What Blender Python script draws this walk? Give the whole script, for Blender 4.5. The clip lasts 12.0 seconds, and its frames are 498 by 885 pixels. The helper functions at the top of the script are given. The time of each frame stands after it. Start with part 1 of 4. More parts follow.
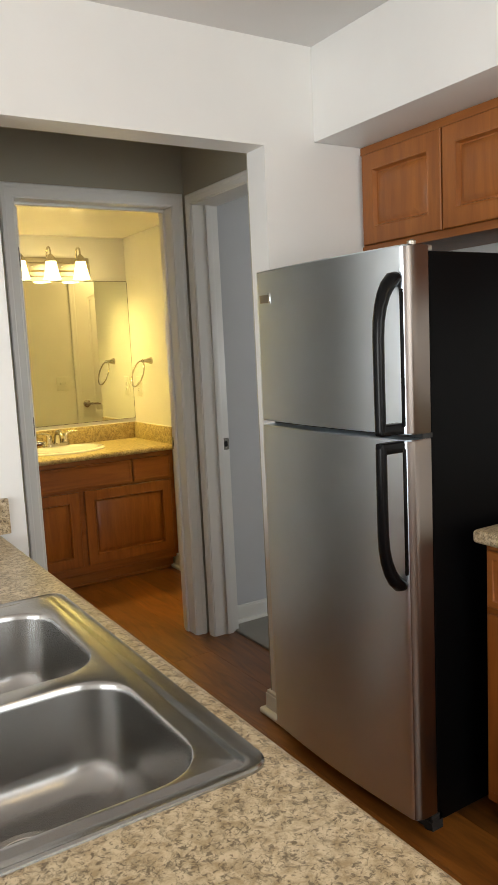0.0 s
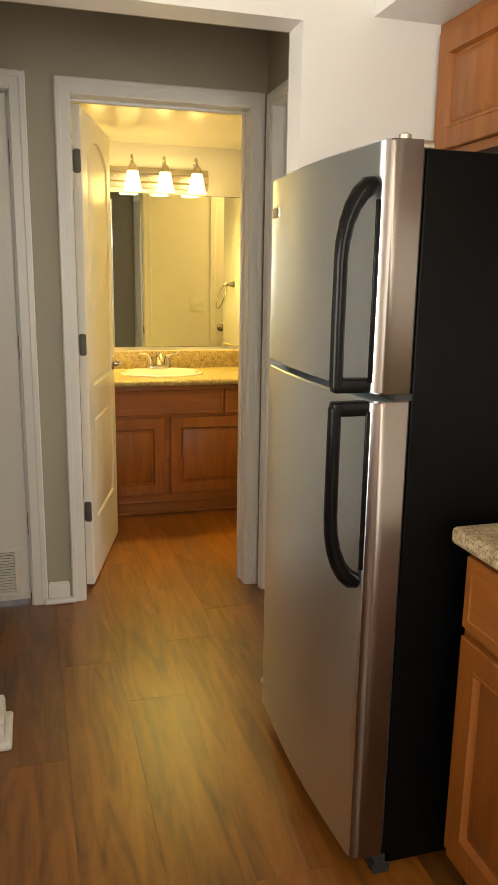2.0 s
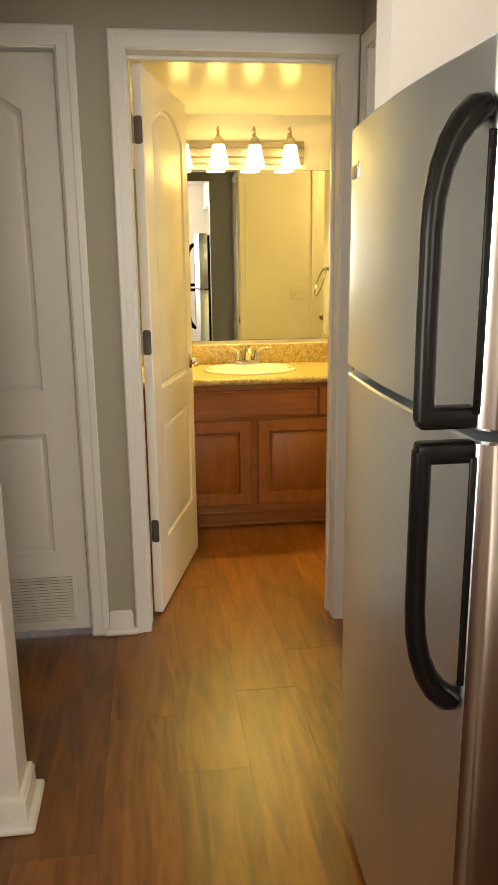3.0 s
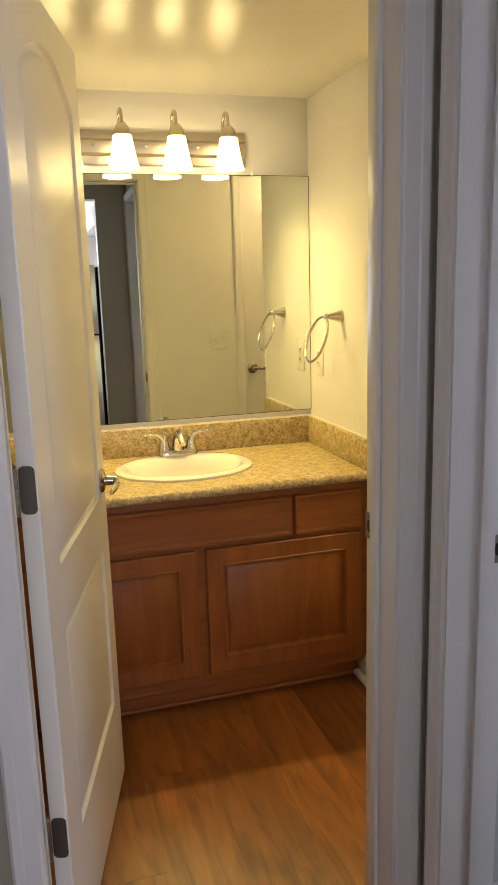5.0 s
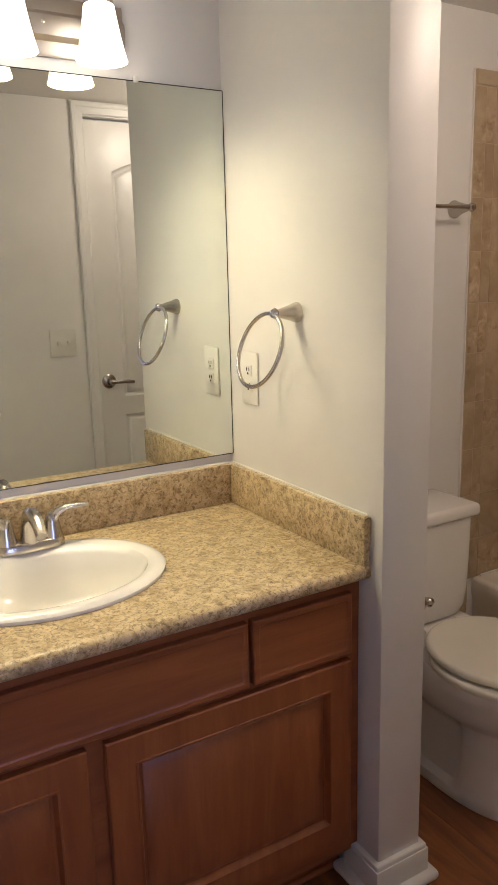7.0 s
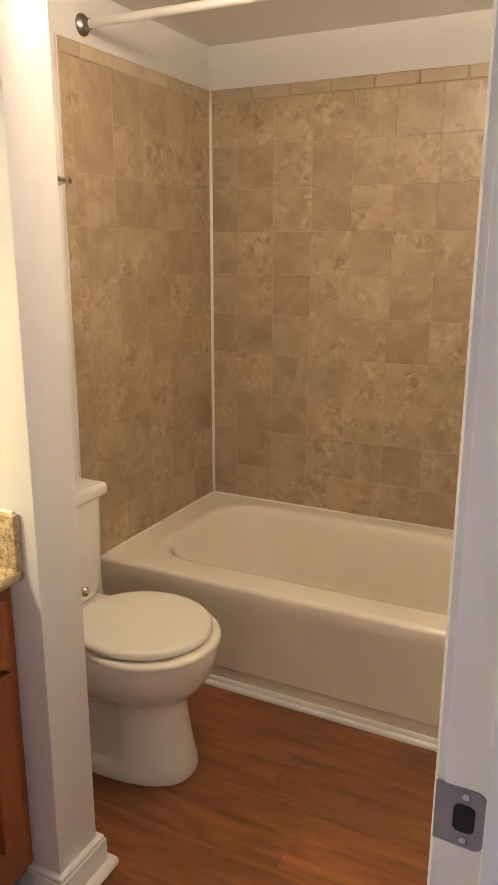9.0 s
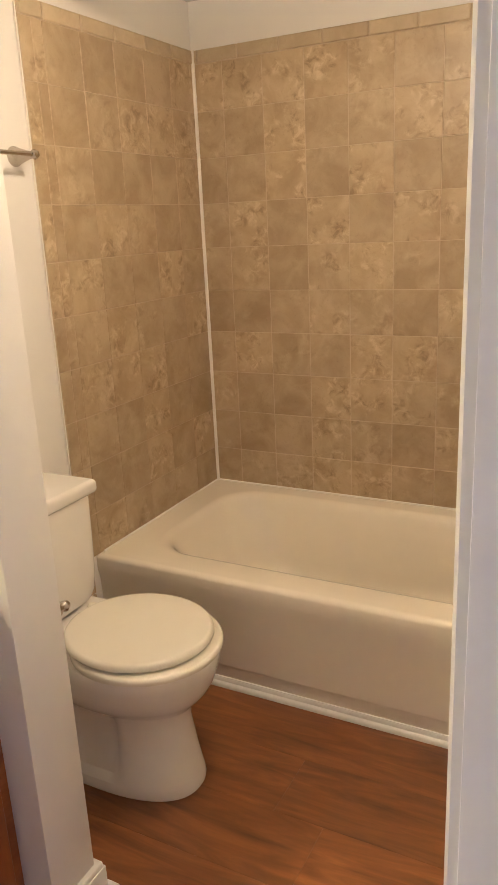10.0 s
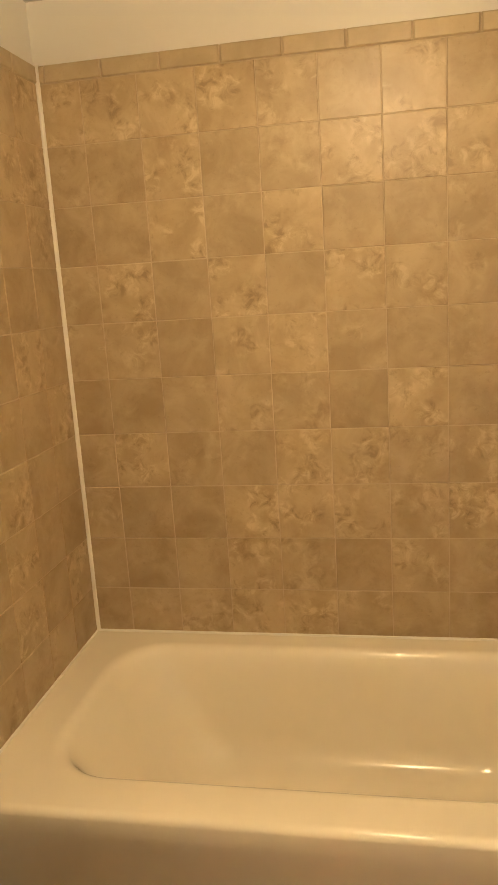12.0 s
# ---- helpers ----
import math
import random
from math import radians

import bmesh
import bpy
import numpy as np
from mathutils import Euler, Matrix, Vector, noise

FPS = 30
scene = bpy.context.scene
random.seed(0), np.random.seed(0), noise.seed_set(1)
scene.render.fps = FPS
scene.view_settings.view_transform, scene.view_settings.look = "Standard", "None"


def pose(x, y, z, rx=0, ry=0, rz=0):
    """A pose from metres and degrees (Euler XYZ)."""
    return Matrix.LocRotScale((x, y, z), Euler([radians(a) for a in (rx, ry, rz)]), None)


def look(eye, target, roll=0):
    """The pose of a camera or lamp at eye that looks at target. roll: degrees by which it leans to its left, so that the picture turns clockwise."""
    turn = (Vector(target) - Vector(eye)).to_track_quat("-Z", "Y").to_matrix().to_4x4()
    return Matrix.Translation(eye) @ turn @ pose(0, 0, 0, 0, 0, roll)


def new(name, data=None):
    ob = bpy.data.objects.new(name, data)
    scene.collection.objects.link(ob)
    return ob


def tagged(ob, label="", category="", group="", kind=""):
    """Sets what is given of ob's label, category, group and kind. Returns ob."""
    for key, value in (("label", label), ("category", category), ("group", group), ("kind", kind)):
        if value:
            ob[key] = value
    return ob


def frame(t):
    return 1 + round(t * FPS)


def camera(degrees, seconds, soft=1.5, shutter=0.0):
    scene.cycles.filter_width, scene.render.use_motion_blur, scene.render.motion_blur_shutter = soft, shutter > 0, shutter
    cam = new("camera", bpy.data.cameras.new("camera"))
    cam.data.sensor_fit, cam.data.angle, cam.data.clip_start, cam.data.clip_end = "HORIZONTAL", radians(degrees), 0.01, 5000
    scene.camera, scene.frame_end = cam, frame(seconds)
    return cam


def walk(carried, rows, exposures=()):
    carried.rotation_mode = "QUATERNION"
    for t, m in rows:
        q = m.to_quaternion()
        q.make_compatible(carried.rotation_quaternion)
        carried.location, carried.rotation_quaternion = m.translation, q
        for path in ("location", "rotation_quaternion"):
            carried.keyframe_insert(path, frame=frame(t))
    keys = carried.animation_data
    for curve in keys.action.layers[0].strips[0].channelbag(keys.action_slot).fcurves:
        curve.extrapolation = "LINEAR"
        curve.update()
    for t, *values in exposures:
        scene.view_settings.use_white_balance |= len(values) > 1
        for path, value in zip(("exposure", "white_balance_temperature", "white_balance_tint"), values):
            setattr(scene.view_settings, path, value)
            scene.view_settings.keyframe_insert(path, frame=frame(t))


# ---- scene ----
cam = camera(36.9, 12.0)
PATH = [
    (0, (-0.016, 0.061, 1.404), (1.028, 1.747, 1.144), -2.8),
    (0.5, (0.054, -0.005, 1.386), (0.981, 1.738, 1.066), -2.7),
    (1, (0.273, -0.095, 1.38), (0.952, 1.749, 1.011), -1.2),
    (1.5, (0.499, -0.039, 1.365), (1.085, 1.83, 0.962), 0.4),
    (2, (0.697, 0.121, 1.375), (1.24, 1.997, 0.945), 0.9),
    (2.5, (0.879, 0.323, 1.37), (1.188, 2.242, 0.899), -0.3),
    (2.7, (0.931, 0.41, 1.365), (1.156, 2.34, 0.892), -0.5),
    (4.3, (0.882, 1.47, 1.421), (1.316, 3.381, 1.023), -2.0),
    (4.5, (0.895, 1.62, 1.407), (1.358, 3.527, 1.02), -1.8),
    (5, (0.918, 1.957, 1.444), (1.465, 3.837, 1.038), -1.7),
    (5.5, (1.002, 2.306, 1.42), (1.58, 4.171, 0.986), -0.9),
    (6, (1.005, 2.603, 1.427), (1.632, 4.445, 0.965), -0.9),
    (6.5, (0.995, 2.863, 1.428), (1.785, 4.648, 0.992), -1.4),
    (7, (1.059, 3.09, 1.415), (2.046, 4.775, 0.98), -1.5),
    (7.5, (1.057, 3.209, 1.418), (2.298, 4.709, 0.961), -1.4),
    (7.7, (1.049, 3.227, 1.409), (2.384, 4.644, 0.949), -1.3),
    (9.3, (1.023, 3.253, 1.406), (2.787, 4.037, 0.881), -0.8),
    (9.5, (1.049, 3.239, 1.397), (2.819, 3.997, 0.857), -1.6),
    (10, (1.196, 3.274, 1.397), (2.888, 4.179, 0.834), -2.8),
    (10.5, (1.332, 3.369, 1.399), (3.026, 4.289, 0.867), -3.4),
    (11, (1.477, 3.537, 1.397), (3.283, 4.241, 0.905), -4.3),
    (11.5, (1.593, 3.714, 1.388), (3.465, 4.244, 0.922), -4.1),
    (12, (1.714, 3.881, 1.404), (3.634, 4.25, 0.984), -3.6),
]
EXPOSURES = [
    (0.0, 0.16, 8100, 13), (1.0, 0.22, 8800, 14), (2.7, 0.6, 10500, 16), (4.5, 0.15, 8300, 18), (5.5, 0.07, 5450, 35), (6.5, -0.22, 4800, 45),
    (7.5, -0.24, 4800, 45), (9.5, 0.93, 5150, 41), (10.5, 0.95, 5200, 40), (12.0, 1.02, 6200, 34),
]
walk(cam, [(t, look(eye, target, roll)) for t, eye, target, roll in PATH], EXPOSURES)

# ---- world and light ----
world = bpy.data.worlds.new("sky")
scene.world = world
world.use_nodes = True
sky = world.node_tree.nodes.new("ShaderNodeTexSky")
sky.sky_type, sky.sun_disc = "NISHITA", False
sky.sun_elevation, sky.sun_rotation = radians(40), radians(60)
world.node_tree.nodes["Background"].inputs["Strength"].default_value = 0.12
world.node_tree.links.new(sky.outputs[0], world.node_tree.nodes["Background"].inputs[0])


def area_lamp(name, eye, target, width, height, watts, colour):
    data = bpy.data.lights.new(name, "AREA")
    data.shape, data.size, data.size_y, data.energy, data.color = "RECTANGLE", width, height, watts, colour
    ob = new(name, data)
    ob.matrix_world = look(eye, target)
    return ob


DAY = (0.70, 0.84, 1.0)
area_lamp("daylight_patio_window", (-3.52, 0.2, 1.15), (0, 0.2, 1.1), 2.4, 1.9, 145, DAY)
area_lamp("daylight_kitchen_window", (0.55, -1.54, 1.55), (0.55, 2, 1.35), 1.7, 1.15, 34, DAY)
area_lamp("daylight_bedroom_window", (4.9, 1.0, 1.4), (2, 2.6, 1.0), 1.4, 1.2, 30, DAY)
WARM = (1.0, 0.83, 0.27)
TUB_LAMP = (2.55, 3.88)
tub_data = bpy.data.lights.new("ceiling_lamp", "POINT")
tub_data.shadow_soft_size, tub_data.energy, tub_data.color = 0.06, 12.5, (1.0, 0.785, 0.34)
new("ceiling_lamp", tub_data).location = (*TUB_LAMP, 2.06)
LAMP_X = (1.105, 1.297, 1.489, 1.680)
for lx in LAMP_X:
    bulb = bpy.data.lights.new("bulb", "POINT")
    bulb.energy, bulb.color, bulb.shadow_soft_size = 10.5, WARM, 0.025
    new("bulb", bulb).location = (lx, 4.725, 1.908)

# ---- materials ----


def nodes_of(name):
    m = bpy.data.materials.new(name)
    m.use_nodes = True
    t = m.node_tree
    return m, t, t.nodes["Principled BSDF"]


def node(t, kind, **inputs):
    n = t.nodes.new("ShaderNode" + kind)
    for key, value in inputs.items():
        n.inputs[key.replace("_", " ")].default_value = value
    return n


def ramp(t, source, *stops):
    r = t.nodes.new("ShaderNodeValToRGB")
    while len(r.color_ramp.elements) < len(stops):
        r.color_ramp.elements.new(0.5)
    for e, (p, c) in zip(r.color_ramp.elements, stops):
        e.position, e.color = p, (*c, 1)
    t.links.new(source, r.inputs[0])
    return r.outputs[0]


def coords(t, scale=(1, 1, 1), shift=False):
    """Object coordinates, scaled; shift moves them for each object by its own random number."""
    c = t.nodes.new("ShaderNodeTexCoord").outputs["Object"]
    if shift:
        info = t.nodes.new("ShaderNodeObjectInfo")
        mul = node(t, "Math")
        mul.operation = "MULTIPLY"
        mul.inputs[1].default_value = 37.0
        t.links.new(info.outputs["Random"], mul.inputs[0])
        add = t.nodes.new("ShaderNodeVectorMath")
        t.links.new(c, add.inputs[0])
        t.links.new(mul.outputs[0], add.inputs[1])
        c = add.outputs[0]
    m = t.nodes.new("ShaderNodeMapping")
    m.inputs["Scale"].default_value = scale
    t.links.new(c, m.inputs["Vector"])
    return m.outputs[0]


def noise_tex(t, vec, scale, detail=4.0, rough=0.55, distort=0.0):
    n = node(t, "TexNoise", Scale=scale, Detail=detail, Roughness=rough, Distortion=distort)
    t.links.new(vec, n.inputs["Vector"])
    return n.outputs["Fac"]


def mix(t, fac, a, b, mode="MIX"):
    m = t.nodes.new("ShaderNodeMix")
    m.data_type, m.blend_type = "RGBA", mode
    for sock, v in ((m.inputs[0], fac), (m.inputs[6], a), (m.inputs[7], b)):
        if isinstance(v, bpy.types.NodeSocket):
            t.links.new(v, sock)
        elif isinstance(v, (int, float)):
            sock.default_value = v
        else:
            sock.default_value = (*v, 1)
    return m.outputs[2]


def bump(t, p, height, strength, distance):
    b = node(t, "Bump", Strength=strength, Distance=distance)
    t.links.new(height, b.inputs["Height"])
    t.links.new(b.outputs[0], p.inputs["Normal"])


def paint(name, colour, rough=0.55, grain=260, relief=0.0006, stain=0.05):
    m, t, p = nodes_of(name)
    c = coords(t)
    dark = tuple(v * (1 - stain) for v in colour)
    t.links.new(ramp(t, noise_tex(t, c, 1.7, 5), (0.35, dark), (0.65, colour)), p.inputs["Base Color"])
    p.inputs["Roughness"].default_value = rough
    bump(t, p, noise_tex(t, c, grain, 3), 0.35, relief)
    return m


def plain(name, colour, rough=0.4, metal=0.0, coat=0.0, spec=0.5, mottle=0.93):
    m, t, p = nodes_of(name)
    c = coords(t)
    lo = tuple(v * mottle for v in colour)
    t.links.new(ramp(t, noise_tex(t, c, 14, 4), (0.3, lo), (0.7, colour)), p.inputs["Base Color"])
    r = t.nodes.new("ShaderNodeMapRange")
    r.inputs["To Min"].default_value, r.inputs["To Max"].default_value = rough * 0.85, rough * 1.15
    t.links.new(noise_tex(t, c, 30, 4), r.inputs["Value"])
    t.links.new(r.outputs[0], p.inputs["Roughness"])
    p.inputs["Metallic"].default_value = metal
    p.inputs["Specular IOR Level"].default_value = spec
    p.inputs["Coat Weight"].default_value = coat
    return m


def wood(name, light, dark, stretch, rough, shift=False, coat=0.0, contrast=(0.35, 0.68), knots=0.0):
    """Wood whose grain runs along the axis that stretch names with its small number."""
    m, t, p = nodes_of(name)
    c = coords(t, stretch, shift)
    broad = noise_tex(t, c, 3.0, 5, 0.6, 1.2)
    fine = noise_tex(t, c, 26.0, 6, 0.7, 0.4)
    base = ramp(t, broad, (contrast[0], dark), (contrast[1], light))
    mid = tuple((a + b) / 2 * 0.75 for a, b in zip(light, dark))
    col = mix(t, ramp(t, fine, (0.45, (0, 0, 0)), (0.75, (0.38, 0.38, 0.38))), base, mid)
    if shift:
        info = t.nodes.new("ShaderNodeObjectInfo")
        tone = ramp(t, info.outputs["Random"], (0.0, (0.78, 0.78, 0.78)), (1.0, (1.12, 1.1, 1.08)))
        col = mix(t, 1.0, col, tone, "MULTIPLY")
    if knots:
        k = noise_tex(t, coords(t, (5, 1.6, 5), shift), 1.6, 3, 0.5, 0.8)
        col = mix(t, ramp(t, k, (0.62, (0, 0, 0)), (0.78, (knots, knots, knots))), col, tuple(v * 0.4 for v in dark))
    t.links.new(col, p.inputs["Base Color"])
    r = t.nodes.new("ShaderNodeMapRange")
    r.inputs["To Min"].default_value, r.inputs["To Max"].default_value = rough * 0.8, rough * 1.2
    t.links.new(fine, r.inputs["Value"])
    t.links.new(r.outputs[0], p.inputs["Roughness"])
    p.inputs["Coat Weight"].default_value = coat
    p.inputs["Coat Roughness"].default_value = 0.32 if shift else 0.25
    bump(t, p, fine, 0.25, 0.0008)
    return m


def granite(name, pale, tan, brown, size, bite=0.78):
    """Speckled laminate: broad clouds of pale and tan with small dark flecks."""
    m, t, p = nodes_of(name)
    c = coords(t)
    clouds = noise_tex(t, c, 40 * size, 6, 0.7, 0.6)
    base = ramp(t, clouds, (0.38, tan), (0.48, tuple((a + b) / 2 for a, b in zip(pale, tan))), (0.60, pale))
    blots = noise_tex(t, c, 66 * size, 5, 0.68, 0.9)
    col = mix(t, ramp(t, blots, (0.52, (0, 0, 0)), (0.64, (0.75, 0.75, 0.75))), base, tuple(v * 0.5 for v in tan))
    flecks = noise_tex(t, c, 120 * size, 4, 0.62, 0.8)
    col = mix(t, ramp(t, flecks, (0.52, (0, 0, 0)), (0.62, (bite, bite, bite))), col, brown)
    t.links.new(col, p.inputs["Base Color"])
    p.inputs["Roughness"].default_value = 0.34
    bump(t, p, flecks, 0.12, 0.0006)
    return m


def brushed(name, colour, rough, stretch, aniso=0.0):
    """Brushed metal; aniso smears its reflections upright."""
    m, t, p = nodes_of(name)
    c = coords(t, stretch)
    lines = noise_tex(t, c, 1.0, 3, 0.6)
    cloud = noise_tex(t, coords(t), 3.0, 4)
    t.links.new(ramp(t, cloud, (0.3, tuple(v * 0.93 for v in colour)), (0.7, colour)), p.inputs["Base Color"])
    p.inputs["Metallic"].default_value = 1.0
    r = t.nodes.new("ShaderNodeMapRange")
    r.inputs["To Min"].default_value, r.inputs["To Max"].default_value = rough * 0.8, rough * 1.25
    t.links.new(lines, r.inputs["Value"])
    t.links.new(r.outputs[0], p.inputs["Roughness"])
    if aniso:
        p.inputs["Anisotropic"].default_value, p.inputs["Anisotropic Rotation"].default_value = aniso, 0.25
        tangent = t.nodes.new("ShaderNodeTangent")
        tangent.direction_type, tangent.axis = "RADIAL", "Z"
        t.links.new(tangent.outputs[0], p.inputs["Tangent"])
    bump(t, p, lines, 0.03 if aniso else 0.08, 0.0004)
    return m


def tile_material(name, light, mid, dark, marbling=1.0):
    """Travertine look: soft clouds on every tile, and on some of them worn patches of pale and brown marbling."""
    m, t, p = nodes_of(name)
    c = coords(t, (1, 1, 1), True)
    clouds = noise_tex(t, c, 9, 6, 0.62, 0.5)
    col = ramp(t, clouds, (0.34, mid), (0.64, light))
    info = t.nodes.new("ShaderNodeObjectInfo")
    some = ramp(t, info.outputs["Random"], (0.4, (0.25, 0.25, 0.25)), (0.8, (marbling, marbling, marbling)))
    gate = mix(t, 1.0, ramp(t, noise_tex(t, c, 13, 3, 0.5), (0.46, (0, 0, 0)), (0.58, (1, 1, 1))), some, "MULTIPLY")
    worms = noise_tex(t, c, 30, 5, 0.66, 0.7)
    pale = mix(t, 1.0, ramp(t, worms, (0.50, (0, 0, 0)), (0.62, (0.55, 0.55, 0.55))), gate, "MULTIPLY")
    brown = mix(t, 1.0, ramp(t, worms, (0.36, (0.6, 0.6, 0.6)), (0.47, (0, 0, 0))), gate, "MULTIPLY")
    col = mix(t, brown, col, dark)
    col = mix(t, pale, col, tuple(min(1, v * k) for v, k in zip(light, (1.35, 1.42, 1.5))))
    specks = noise_tex(t, c, 95, 4, 0.65)
    col = mix(t, ramp(t, specks, (0.60, (0, 0, 0)), (0.74, (0.32, 0.32, 0.32))), col, dark)
    tone = ramp(t, info.outputs["Random"], (0.0, (0.92, 0.905, 0.88)), (0.5, (1, 1, 1)), (1.0, (1.08, 1.07, 1.04)))
    t.links.new(mix(t, 1.0, col, tone, "MULTIPLY"), p.inputs["Base Color"])
    p.inputs["Roughness"].default_value = 0.38
    bump(t, p, worms, 0.15, 0.0012)
    return m


def glow(name, colour, strength):
    m, t, p = nodes_of(name)
    p.inputs["Base Color"].default_value = (0.9, 0.88, 0.84, 1)
    p.inputs["Roughness"].default_value = 0.35
    p.inputs["Emission Color"].default_value = (*colour, 1)
    p.inputs["Emission Strength"].default_value = strength
    return m


WHITE = paint("kitchen wall paint", (0.80, 0.79, 0.765), 0.42)
CEIL = paint("ceiling paint", (0.72, 0.71, 0.69), 0.8, 120, 0.0015)
BATH_CEIL = paint("semi-gloss ceiling paint", (0.78, 0.75, 0.68), 0.22, 60, 0.0006)
BATH = paint("bathroom wall paint", (0.79, 0.77, 0.735), 0.42)
TAUPE = paint("hall taupe paint", (0.41, 0.38, 0.30), 0.6)
BLUEGREY = paint("bedroom wall paint", (0.60, 0.61, 0.63), 0.6)
TRIM = paint("trim enamel", (0.80, 0.79, 0.76), 0.30, 40, 0.0001, 0.03)
DOOR = paint("door enamel", (0.80, 0.785, 0.75), 0.32, 120, 0.0003, 0.03)
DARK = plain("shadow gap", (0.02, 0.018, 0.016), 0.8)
FLOOR = wood("vinyl plank", (0.36, 0.127, 0.024), (0.115, 0.037, 0.007), (6, 0.7, 6), 0.38, True, 0.4, (0.3, 0.72), 0.5)
CAB = wood("cabinet maple upright", (0.34, 0.107, 0.021), (0.23, 0.066, 0.012), (6, 6, 0.7), 0.42, coat=0.08)
CABH = wood("cabinet maple level", (0.34, 0.107, 0.021), (0.23, 0.066, 0.012), (0.7, 6, 6), 0.42, coat=0.08)
CABY = wood("cabinet maple level along y", (0.34, 0.107, 0.021), (0.23, 0.066, 0.012), (6, 0.7, 6), 0.42, coat=0.08)
KTOP = granite("kitchen laminate", (0.62, 0.50, 0.335), (0.36, 0.255, 0.14), (0.075, 0.046, 0.022), 1.3)
BTOP = granite("bathroom laminate", (0.66, 0.53, 0.29), (0.42, 0.30, 0.135), (0.085, 0.055, 0.022), 0.98, 0.6)
STEEL = brushed("brushed stainless door", (0.84, 0.93, 1.0), 0.33, (500, 5, 500), 0.5)
# brownish edge steel, set darker than STEEL partly to hold its bright reflection down
EDGE = brushed("darkened stainless door edge", (0.24, 0.205, 0.185), 0.30, (700, 700, 6))
SINK = plain("stainless sink", (0.36, 0.352, 0.34), 0.24, 1.0)
NICKEL = plain("brushed nickel", (0.55, 0.51, 0.45), 0.24, 1.0, mottle=0.97)
PLATE = plain("satin nickel plate", (0.50, 0.455, 0.39), 0.40, 1.0, mottle=0.97)
CHROME = plain("chrome", (0.75, 0.74, 0.72), 0.10, 1.0)
BRONZE = plain("dull steel hinge", (0.33, 0.31, 0.28), 0.38, 1.0)
LEAF = plain("dark hinge plate", (0.14, 0.13, 0.12), 0.45, 1.0)
BLACK = plain("black appliance paint", (0.0025, 0.0025, 0.0028), 0.36, spec=0.07)
GLOSSBLACK = plain("glossy black plastic", (0.004, 0.004, 0.0045), 0.22, spec=0.16)
GASKET = plain("rubber gasket and gap shade", (0.02, 0.02, 0.02), 0.7)
CHINA = plain("white china", (0.84, 0.81, 0.76), 0.10, 0.0, 0.4, mottle=0.985)
ENAMEL = plain("tub enamel", (0.87, 0.80, 0.67), 0.13, 0.0, 0.4, mottle=0.98)
SEAT = plain("cream toilet seat", (0.83, 0.79, 0.68), 0.20, mottle=0.985)
PLASTIC = plain("white plastic", (0.78, 0.76, 0.70), 0.35)
CAULK = plain("white caulk", (0.82, 0.79, 0.72), 0.5)
TILE = tile_material("travertine-look tile", (0.47, 0.365, 0.225), (0.36, 0.265, 0.15), (0.19, 0.128, 0.066))
TRIMTILE = tile_material("plain bullnose trim tile", (0.54, 0.44, 0.285), (0.46, 0.365, 0.23), (0.36, 0.27, 0.16), 0.2)
GROUT = plain("tan grout", (0.53, 0.42, 0.28), 0.8)
CARPET = paint("grey carpet pile", (0.34, 0.32, 0.29), 0.95, 500, 0.006, 0.2)
DOME = glow("lit frosted dome", (1.0, 0.78, 0.42), 19.0)
SHADE = glow("lit frosted glass", (1.0, 0.86, 0.38), 6.0)
mirror_mat, _t, _p = nodes_of("mirror silver")
_p.inputs["Base Color"].default_value, _p.inputs["Metallic"].default_value, _p.inputs["Roughness"].default_value = (0.80, 0.84, 0.80, 1), 1.0, 0.01
GLASS, _t, _p = nodes_of("window glass")
_p.inputs["Transmission Weight"].default_value, _p.inputs["Roughness"].default_value = 1.0, 0.0

# ---- mesh helpers ----


def thing(name, base, label, category, group="", kind=""):
    e = new(name)
    e.empty_display_size = 0.05
    e.location = base
    bpy.context.view_layer.update()
    return tagged(e, label, category, group, kind)


def link(name, bm, mat, parent=None, label="", smooth=False):
    bmesh.ops.recalc_face_normals(bm, faces=bm.faces[:])
    me = bpy.data.meshes.new(name)
    if smooth:
        for f in bm.faces:
            f.smooth = True
    bm.to_mesh(me)
    bm.free()
    me.materials.append(mat)
    if smooth:
        me.set_sharp_from_angle(angle=radians(38))
    ob = new(name, me)
    if parent is not None:
        ob.parent = parent
        ob.matrix_parent_inverse = base_of(parent).inverted()
    if label:
        ob["label"] = label
    return ob


def base_of(ob):
    """World matrix of a parent: empties stand at their base, meshes carry world coordinates."""
    return Matrix.Translation(ob.location) if ob.type == "EMPTY" else Matrix()


def part(name, bm, mat, parent, label="", smooth=True):
    return link(name, bm, mat, parent, label, smooth)


def structure(name, bm, mat, label, category, parent=None, smooth=False):
    ob = link(name, bm, mat, parent, "", smooth)
    return tagged(ob, label, category, kind="structure")


def box(x0, x1, y0, y1, z0, z1, bevel=0.0, seg=2, bm=None):
    own = bmesh.new()
    bmesh.ops.create_cube(own, size=1.0)
    for v in own.verts:
        v.co = Vector(((x0 + x1) / 2 + v.co.x * (x1 - x0), (y0 + y1) / 2 + v.co.y * (y1 - y0), (z0 + z1) / 2 + v.co.z * (z1 - z0)))
    if bevel:
        bmesh.ops.bevel(own, geom=own.edges[:], offset=bevel, segments=seg, affect="EDGES", profile=0.5, clamp_overlap=True)
    if bm is None:
        return own
    return join(bm, own)


def join(bm, own):
    me = bpy.data.meshes.new("tmp")
    own.to_mesh(me)
    own.free()
    bm.from_mesh(me)
    bpy.data.meshes.remove(me)
    return bm


